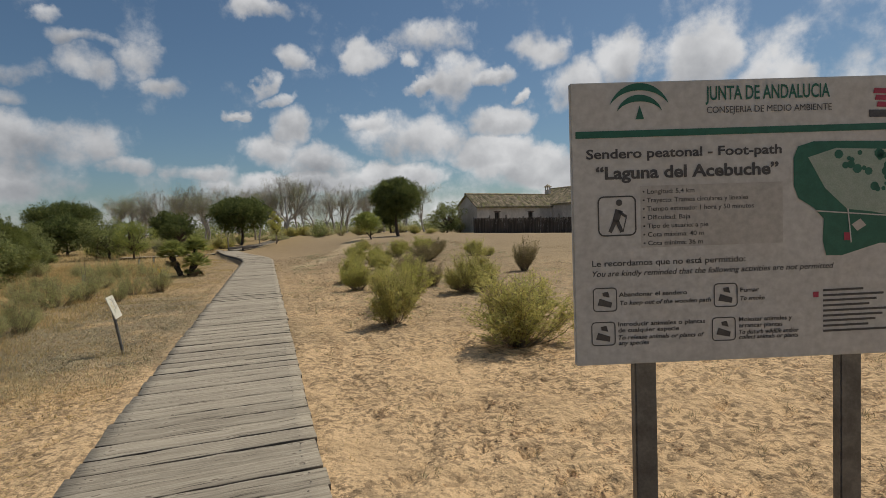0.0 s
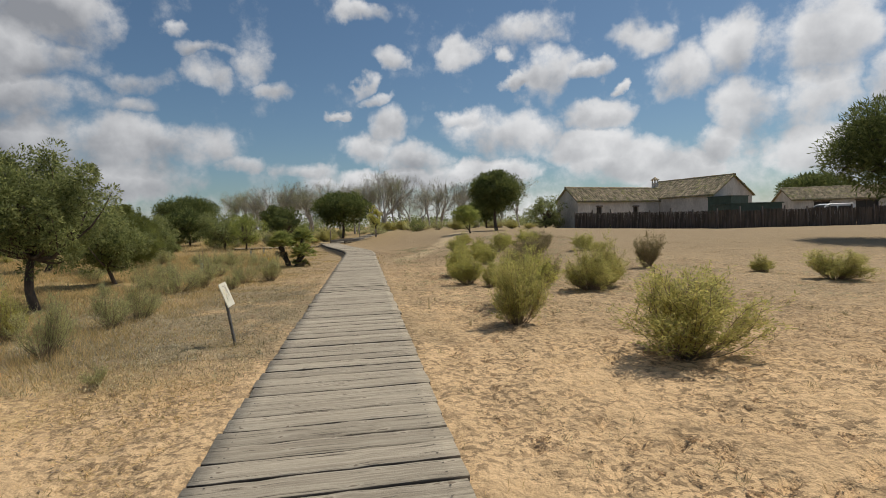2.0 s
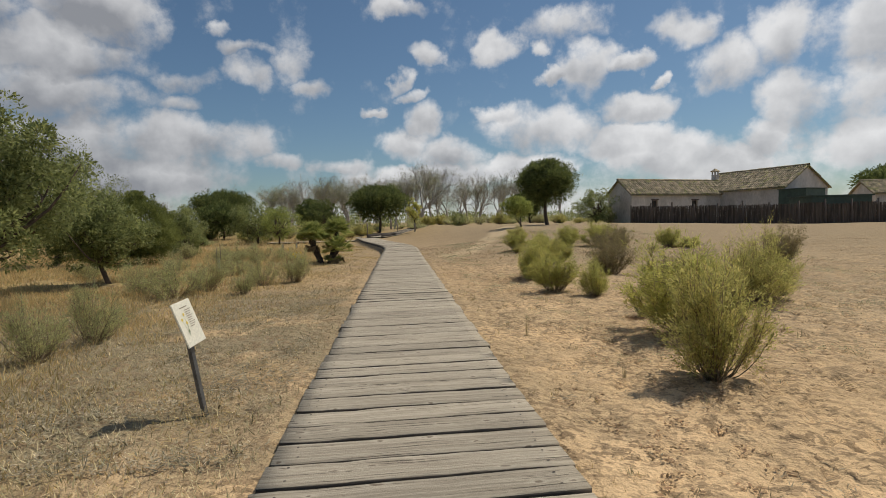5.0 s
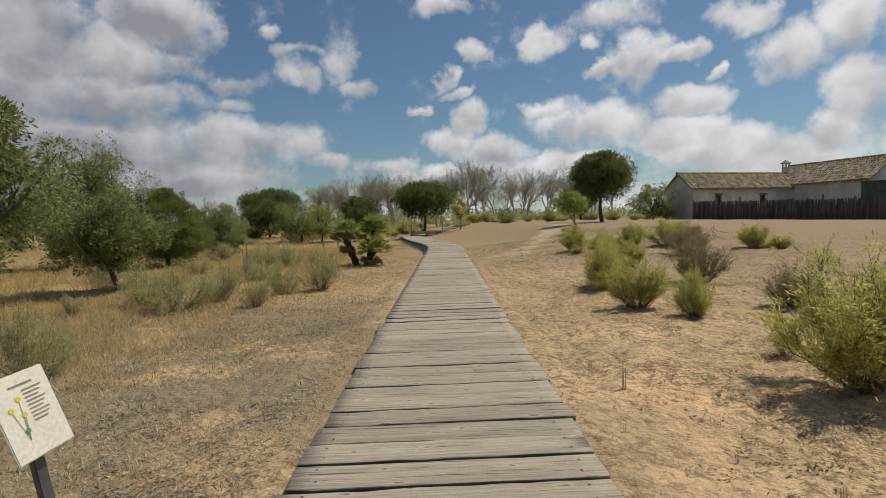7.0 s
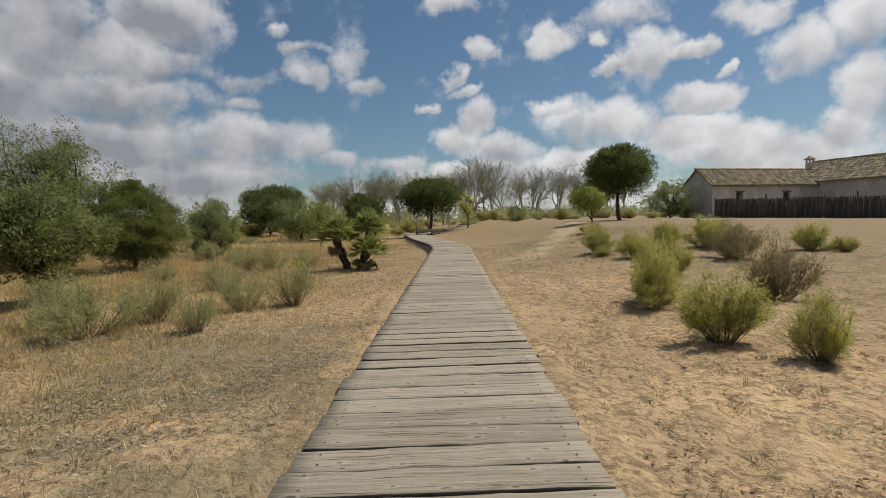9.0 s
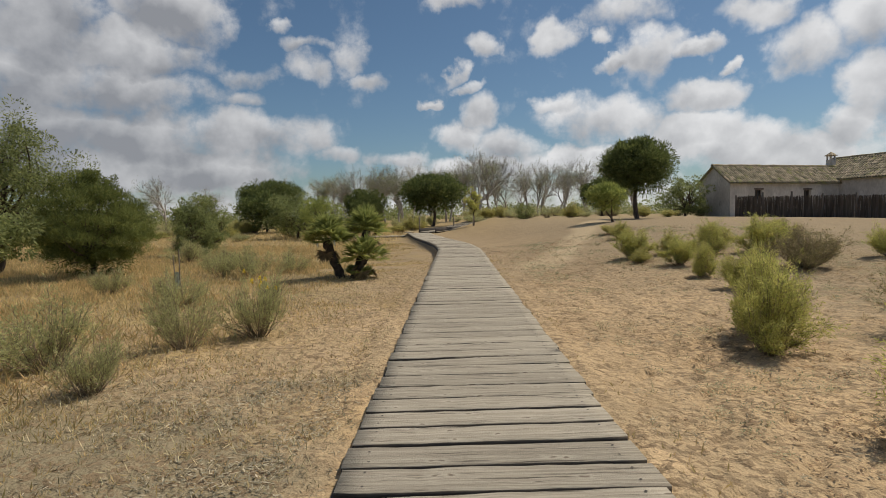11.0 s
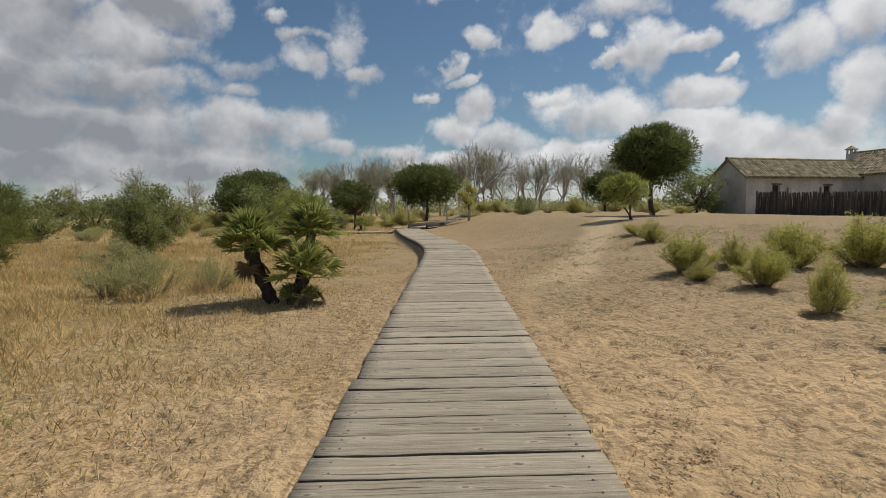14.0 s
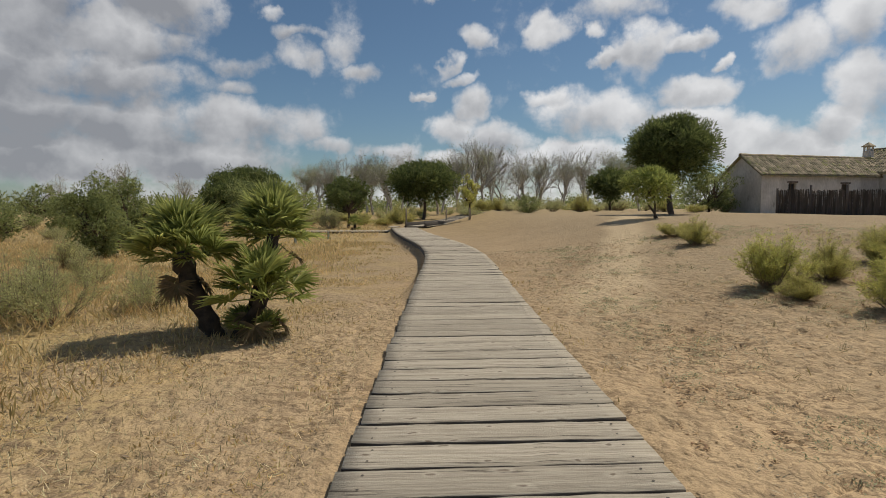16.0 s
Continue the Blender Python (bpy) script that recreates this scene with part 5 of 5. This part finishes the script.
def build_farm():
    turn = 17.0
    g = 0.90
    far_by = Matrix.Translation((0, 8, 1.4)) @ Matrix.Scale(1.18, 4) @ Matrix.Translation((0, -8, -1.4))
    house = empty("farmhouse", far_by, "long low whitewashed farmhouse with stained walls and mossy tile roofs", "house")
    u = Vector((math.cos(radians(turn)), math.sin(radians(turn)), 0))
    n = Vector((u.y, -u.x, 0))
    apex = Vector((22.7, 56.8, g))
    corner = apex + n * 1.8
    build_block(house, Matrix.Translation(corner) @ pose(0, 0, 0, 0, 0, turn), 14.5, 3.6, 2.85, 1.4, [(2.6, 3.4, 1.25, 2.1), (8.0, 8.8, 1.2, 2.05)])
    # the cross wing comes forward from the far end
    start = apex + u * 15.2 + n * 9.0
    build_block(house, Matrix.Translation(start + u * 3.1) @ pose(0, 0, 0, 0, 0, turn + 90), 10.0, 6.2, 3.1, 2.0, [])
    stack = apex + u * 13.7 - n * 0.3
    c = part("chimney", box(-0.28, 0.28, -0.28, 0.28, 3.7, 4.95, 0.02), LIME, house, "square limewashed chimney with a tiled cap")
    c.matrix_basis = Matrix.Translation(stack) @ pose(0, 0, 0, 0, 0, turn)
    for a in (-0.26, 0.14):
        for b in (-0.26, 0.14):
            part("chimney_pillar", box(a, a + 0.12, b, b + 0.12, 4.95, 5.3), LIME, c)
    bm = box(-0.36, 0.36, -0.36, 0.36, 5.3, 5.37)
    bmesh.ops.create_cone(bm, segments=4, radius1=0.46, radius2=0.05, depth=0.3, matrix=Matrix.Translation((0, 0, 5.523)) @ pose(0, 0, 0, 0, 0, 45))
    part("chimney_cap", bm, TILE, c)
    # second building
    low = empty("outbuilding", far_by, "low whitewashed outbuilding with a pale tile roof", "house")
    build_block(low, Matrix.Translation((47.5, 53.0, g)) @ pose(0, 0, 0, 0, 0, -22), 17, 6.0, 2.3, 1.3, [(2.0, 3.6, 0.9, 2.0), (6.0, 8.2, 0.0, 2.0), (11, 12.6, 0.9, 2.0)])
    shed = empty("shed", Matrix.Translation((36.2, 46.8, float(height(38, 47)))) @ pose(0, 0, 0, 0, 0, -5), "dark green sheet-metal shed behind the fence", "shed")
    part("body", box(0, 5.4, 0, 3, -0.3, 2.3, 0.02), SHED, shed)
    part("roof", box(-0.15, 5.55, -0.15, 3.15, 2.303, 2.42, 0.02), SHED, shed)
    cab = empty("shed", Matrix.Translation((43.6, 56.5, float(height(45, 57)))) @ pose(0, 0, 0, 0, 0, 20), "green box-like shed beside the farmhouse", "shed")
    part("body", box(0, 3.4, 0, 3, -0.3, 3.5, 0.02), SHED, cab)
    part("roof", box(-0.1, 3.5, -0.1, 3.1, 3.503, 3.6, 0.02), SHED, cab)


build_farm()


def build_fence():
    """A palisade of dark brushwood between rough posts."""
    fence = empty("brushwood_fence", pose(0, 0, 0), "tall dark brushwood fence with rough posts", "fence")
    bays = []
    for k in range(4):
        pieces = []
        for i in range(62):
            x = (i + 0.5) / 62 * 2.2
            hh = 1.66 + rng.normal() * 0.035
            w = rng.uniform(0.024, 0.036)
            pieces.append(tube([(x, rng.normal() * 0.02, -0.3), (x + rng.normal() * 0.012, rng.normal() * 0.015, hh * 0.5), (x + rng.normal() * 0.015, rng.normal() * 0.02, hh)], [w, w, w * 0.7], 5))
        bays.append(solid("bay", *joined(pieces), [BRUSH]))
    post = solid("post", *tube([(0, 0, -0.4), (0.01, 0, 1.0), (0.0, 0.01, 1.92), (0, 0.01, 1.925)], [0.085, 0.08, 0.07, 0.002], 8), [BRUSH])
    line = [(23.5, 54.9), (32.7, 43.9), (60.0, 40.5)]
    rail = solid("rail", *tube([(0, 0.06, 0), (1.1, 0.06, 0.01), (2.2, 0.06, 0)], [0.03, 0.032, 0.03], 6), [BRUSH])
    for (ax, ay), (bx, by) in zip(line, line[1:]):
        L = math.hypot(bx - ax, by - ay)
        n = max(1, round(L / 2.2))
        h = math.degrees(math.atan2(by - ay, bx - ax))
        for k in range(n):
            x, y = ax + (bx - ax) * k / n, ay + (by - ay) * k / n
            m = Matrix.Translation((x, y, float(height(x, y)))) @ pose(0, 0, 0, 0, 0, h)
            child("bay", bays[k % 4], fence, m @ Matrix.Diagonal((L / n / 2.2, 1, rng.uniform(0.96, 1.05), 1)))
            child("post", post, fence, m @ Matrix.Translation((0, -0.1, 0)) @ Matrix.Scale(rng.uniform(0.94, 1.06), 4))
            for z in (0.5, 1.3):
                child("rail", rail, fence, m @ Matrix.Translation((0, 0.02, z)))


build_fence()


# ---------------------------------------------------------------- stakes, guards, small things
def tree_guard(x, y, h, label):
    g = empty("tree_guard", at_ground(x, y), label, "tree guard", "tree guards in the grass")
    child("guard", solid("guard", *tube([(0, 0, -0.02), (0, 0, 0.2), (0, 0, 0.42)], [0.045, 0.045, 0.045], 8), [GUARD]), g)
    child("stake", solid("stake", *tube([(0.06, 0, -0.2), (0.06, 0, h * 0.5), (0.055, 0.01, h)], [0.014, 0.013, 0.012], 6), [STAKE]), g)
    child("stake", solid("stake", *tube([(-0.06, 0.02, -0.2), (-0.062, 0.02, h * 0.5), (-0.07, 0.01, h * 0.86)], [0.013, 0.012, 0.011], 6), [STAKE]), g)


for x, y, h in ((-6.05, 20.7, 0.9), (-7.6, 42.4, 0.9), (-7.0, 47.0, 0.9), (-8.3, 41.0, 0.8)):
    tree_guard(x, y, h, "pale plastic tree guard with thin wooden stakes")
for x, y, h in ((-3.2, 56.3, 1.4), (1.55, 57.2, 0.9), (-0.2, 62, 1.1)):
    p = empty("wooden_post", at_ground(x, y), "weathered wooden post beside the far boardwalk", "post")
    child("pole", solid("pole", *tube([(0, 0, -0.3), (0, 0, h * 0.6), (0.01, 0, h), (0.01, 0, h + 0.003)], [0.07, 0.065, 0.06, 0.002], 8), [STAKE]), p)


def brush_pile(x, y, size):
    """Cut pale branches and stones heaped beside the far path."""
    pile = empty("brush_pile", at_ground(x, y), "heap of pale cut branches and stones in grass", "brush pile")
    for k in range(26):
        a, r = rng.uniform(0, 6.28), rng.uniform(0, 0.5) * size
        d = np.array([math.cos(a * 3), math.sin(a * 3), rng.uniform(-0.1, 0.5)]) * rng.uniform(0.4, 0.9) * size
        c = np.array([r * math.cos(a), r * math.sin(a), 0.12 + 0.25 * rng.uniform(0, 1) * (1 - r / size)])
        child("branch", solid("branch", *tube(bent(c - d * 0.5, c + d * 0.5, 4, 0.1), [0.04, 0.045, 0.035, 0.015], 5), [PALE_BARK]), pile)
    for k in range(5):
        bm = bmesh.new()
        bmesh.ops.create_icosphere(bm, subdivisions=2, radius=0.2 * size)
        for v in bm.verts:
            v.co *= 1 + 0.25 * math.sin(v.co.x * 23 + k) * math.cos(v.co.y * 19 + v.co.z * 11)
            v.co.z *= 0.6
        bmesh.ops.translate(bm, verts=bm.verts[:], vec=(rng.uniform(-0.9, 0.9) * size, rng.uniform(-0.6, 0.6) * size, 0.06))
        part("stone", bm, ROCK, pile)


brush_pile(-14.9, 81, 1.5)
brush_pile(-6.0, 77, 1.4)


def build_van():
    """A white van behind the fence; only its upper half rises above the palisade."""
    van = empty("van", Matrix.Translation((44.6, 46.2, float(height(44.6, 46.2)))) @ pose(0, 0, 0, 0, 0, -8), "white van parked behind the dark brushwood fence", "van")
    prof = [(0, 0.35), (0, 1.0), (0.35, 1.25), (1.1, 1.35), (1.75, 2.0), (2.2, 2.12), (4.4, 2.12), (4.6, 2.0), (4.65, 0.35)]
    bm = bmesh.new()
    rows = [[bm.verts.new((x, y, z - (0.05 if y in (0, 1.8) else 0))) for x, z in prof] for y in (0, 0.12, 1.68, 1.8)]
    n = len(prof)
    for a, b in zip(rows, rows[1:]):
        for k in range(n):
            bm.faces.new((a[k], a[(k + 1) % n], b[(k + 1) % n], b[k]))
    bm.faces.new(rows[0][::-1])
    bm.faces.new(rows[-1])
    body = part("body", bm, VAN_PAINT, van)
    bm = bmesh.new()
    bm.faces.new([bm.verts.new(q) for q in ((1.16, 0.15, 1.44), (1.16, 1.65, 1.44), (1.72, 1.6, 1.985), (1.72, 0.2, 1.985))])
    bmesh.ops.solidify(bm, geom=bm.faces[:], thickness=0.012)
    part("windscreen", bm, DARK, van, "dark windscreen")
    for x0, x1 in ((1.85, 2.7), (2.85, 4.2)):
        part("side_window", box(x0, x1, -0.012, 0.004, 1.4, 1.85), DARK, van, "dark side window")
    for x in (0.95, 3.75):
        for y in (0.02, 1.78):
            bm = bmesh.new()
            bmesh.ops.create_cone(bm, cap_ends=True, segments=20, radius1=0.33, radius2=0.33, depth=0.22, matrix=Matrix.Translation((x, y, 0.33)) @ pose(0, 0, 0, 90, 0, 0))
            part("wheel", bm, DARK, van, "black wheel")


build_van()


def dry_grass():
    """Straw on the meadow side of the boardwalk, tufts along its edges and stray blades in the sand."""
    n = 230000
    y = rng.uniform(0, 1, n) ** 1.5 * 46 - 2.5
    x = -1.0 - rng.uniform(0, 1, n) ** 0.9 * (7 + y * 0.42)
    keep = waves(x, y, 21, 1.9) + 0.55 * waves(x, y, 23, 6) + smooth(-1.2, -4.5, x) * 0.45 > rng.uniform(-0.2, 0.62, n)
    keep &= (x - walk_x(y)) < -0.95
    x, y = x[keep], y[keep]
    tall = 0.05 + 0.25 * smooth(-1.5, -5, x) * (0.5 + 0.5 * waves(x, y, 25, 2.5)) * rng.uniform(0.4, 1.4, len(x))
    # field beyond, coarser
    m = 26000
    fy = rng.uniform(18, 75, m)
    fx = rng.uniform(-42, -4.5, m)
    x, y, tall = np.r_[x, fx], np.r_[y, fy], np.r_[tall, rng.uniform(0.15, 0.38, m)]
    # edges and sand
    e = 2600
    ey = rng.uniform(-2, 30, e)
    ex = 0.92 + np.abs(rng.normal(size=e)) * 0.16
    keep = waves(ex, ey, 27, 1.6) > 0.1
    x, y, tall = np.r_[x, ex[keep]], np.r_[y, ey[keep]], np.r_[tall, rng.uniform(0.02, 0.09, keep.sum())]
    s = 3500
    sx, sy = rng.uniform(1.2, 12, s), rng.uniform(-1, 34, s)
    keep = waves(sx, sy, 29, 1.2) > 0.35
    x, y, tall = np.r_[x, sx[keep]], np.r_[y, sy[keep]], np.r_[tall, rng.uniform(0.03, 0.11, keep.sum())]
    C = np.stack([x, y, height(x, y) - 0.012], 1)
    D = np.stack([rng.normal(size=len(x)) * 0.55, rng.normal(size=len(x)) * 0.55, np.ones(len(x))], 1)
    wide = 0.006 + 0.0011 * np.maximum(y - 5, 0) * 0.5
    ob = new("dry_grass", solid("dry_grass", *blades(C, D, tall, wide), [STRAW]))
    tagged(ob, "short straw-coloured dry grass", "grass", kind="stuff")


dry_grass()


def lying(name, n, xr, yr, keep_at, seed, long, wide, mat, label, category, power=1.5, up=0.18):
    """Flat scraps that lie on the ground, thicker in some patches."""
    y = rng.uniform(0, 1, n) ** power * (yr[1] - yr[0]) + yr[0]
    x = rng.uniform(xr[0], xr[1], n)
    keep = (np.abs(x - walk_x(y)) > 0.93) & (waves(x, y, seed, 1.5) + 0.5 * waves(x, y, seed + 1, 5) > rng.uniform(keep_at - 0.45, keep_at + 0.45, n))
    x, y = x[keep], y[keep]
    k = len(x)
    grow = 1 + np.maximum(y - 20, 0) * 0.03
    C = np.stack([x, y, height(x, y) + rng.uniform(-0.005, 0.03, k)], 1)
    D = np.stack([rng.normal(size=k), rng.normal(size=k), np.abs(rng.normal(size=k)) * up if up > 0.5 else rng.normal(size=k) * up], 1)
    ob = new(name, solid(name, *blades(C, D, rng.uniform(*long, k) * grow, rng.uniform(*wide, k) * grow, True), [mat]))
    tagged(ob, label, category, kind="stuff")


lying("straw_litter", 210000, (-8.5, -0.9), (-2.6, 30), 0.05, 41, (0.025, 0.10), (0.003, 0.008), STRAW, "trampled straw and dry stalks on the ground", "straw")
lying("dark_litter", 30000, (-7, -0.9), (-2.6, 26), 0.2, 51, (0.02, 0.07), (0.006, 0.02), TWIG, "dark twigs and bark scraps among straw", "litter")
lying("grey_litter", 120000, (-5.5, -0.9), (5.8, 14.5), 0.0, 43, (0.02, 0.08), (0.004, 0.012), GREY_STRAW, "mat of old grey plant litter", "litter", 1.0)
lying("ground_litter", 38000, (0.9, 11), (-2.4, 32), 0.2, 31, (0.015, 0.06), (0.006, 0.018), CRUMB, "scattered dark twigs and bark scraps", "litter", 1.4, 0.06)
lying("dry_stubble", 70000, (-7.5, -0.95), (4.6, 24), -0.1, 61, (0.03, 0.11), (0.003, 0.007), STALK, "short pale dry stalks standing in grey litter", "stubble", 1.3, 1.6)


def dry_stalk(x, y, tall, seed):
    """Two or three thin dead stems from one foot."""
    r = np.random.default_rng(seed)
    ob = empty("dry_stalk", at_ground(x, y), "thin dry dead stalks standing in the sand", "stalk", "dry stalks in the sand")
    for k in range(3):
        lean = r.normal(size=2) * 0.06
        top = tall * r.uniform(0.75, 1.0)
        pts = [(0.012 * k, 0, -0.03), (0.012 * k + lean[0] * 0.4 * top, lean[1] * 0.4 * top, top * 0.5), (0.012 * k + lean[0] * top, lean[1] * top, top)]
        child("stem", solid("stem", *tube(pts, [0.005, 0.004, 0.002], 5), [STALK]), ob)


for k, (x, y, tall) in enumerate(((1.5, 9.1, 0.27), (2.4, 11.4, 0.14), (1.95, 7.2, 0.12))):
    dry_stalk(x, y, tall, 70 + k)


def scraps(name, C, spread, each, long, wide, mat, label, category, up):
    """Small scraps or blades in loose clusters round the places C."""
    n = len(C)
    P = np.repeat(C, each, 0) + rng.normal(size=(n * each, 2)) * np.repeat(spread, each)[:, None]
    P = P[np.abs(P[:, 0] - walk_x(P[:, 1])) > 0.93]
    k = len(P)
    grow = 1 + np.maximum(P[:, 1] - 18, 0) * 0.03
    base = np.column_stack([P, height(P[:, 0], P[:, 1]) + rng.uniform(-0.006, 0.022, k)])
    D = np.column_stack([rng.normal(size=(k, 2)), np.abs(rng.normal(size=k)) * up])
    ob = new(name, solid(name, *blades(base, D, rng.uniform(*long, k) * grow, rng.uniform(*wide, k) * grow, up < 0.6), [mat]))
    tagged(ob, label, category, kind="stuff")


def scattered(n, xr, yr, seed, size, over, power=1.3):
    y = rng.uniform(0, 1, n) ** power * (yr[1] - yr[0]) + yr[0]
    x = rng.uniform(xr[0], xr[1], n)
    keep = waves(x, y, seed, size) > rng.uniform(over - 0.3, over + 0.3, n)
    return np.column_stack([x, y])[keep]


sand = scattered(15000, (0.95, 13), (-2.4, 34), 81, 2.2, 0.05)
scraps("crumbled_litter", sand, rng.uniform(0.015, 0.06, len(sand)), 12, (0.012, 0.045), (0.006, 0.02), CRUMB, "crumbs of dark bark and dung in the sand", "litter", 0.1)
sand = scattered(6500, (0.95, 13), (5, 34), 83, 1.6, 0.1, 1.0)
scraps("pale_litter", sand, rng.uniform(0.02, 0.07, len(sand)), 12, (0.02, 0.07), (0.003, 0.009), GREY_STRAW, "small mats of grey straw in the sand", "litter", 0.15)
herbs = scattered(7000, (1.6, 13), (7.5, 34), 85, 3.0, 0.15, 0.9)
scraps("low_herbs", herbs, rng.uniform(0.03, 0.10, len(herbs)), 34, (0.012, 0.032), (0.006, 0.012), HERB, "low grey-green herbs creeping over sand", "herbs", 0.45)
tufts = scattered(900, (1.1, 9), (-1, 30), 87, 1.7, 0.1)
scraps("dry_tufts", tufts, rng.uniform(0.01, 0.04, len(tufts)), 16, (0.04, 0.12), (0.003, 0.006), STALK, "little tufts of dead grass in the sand", "grass", 2.0)
under = np.array([(x, y) for _, x, y, h, w in SAND_SHRUBS for _ in range(26)])
wide_by = np.array([w * 0.3 for _, x, y, h, w in SAND_SHRUBS for _ in range(26)])
scraps("shrub_litter", under - np.array([0.12, 0.05]), wide_by, 22, (0.015, 0.06), (0.005, 0.014), CRUMB, "dark fallen twigs lying under the shrubs", "litter", 0.12)
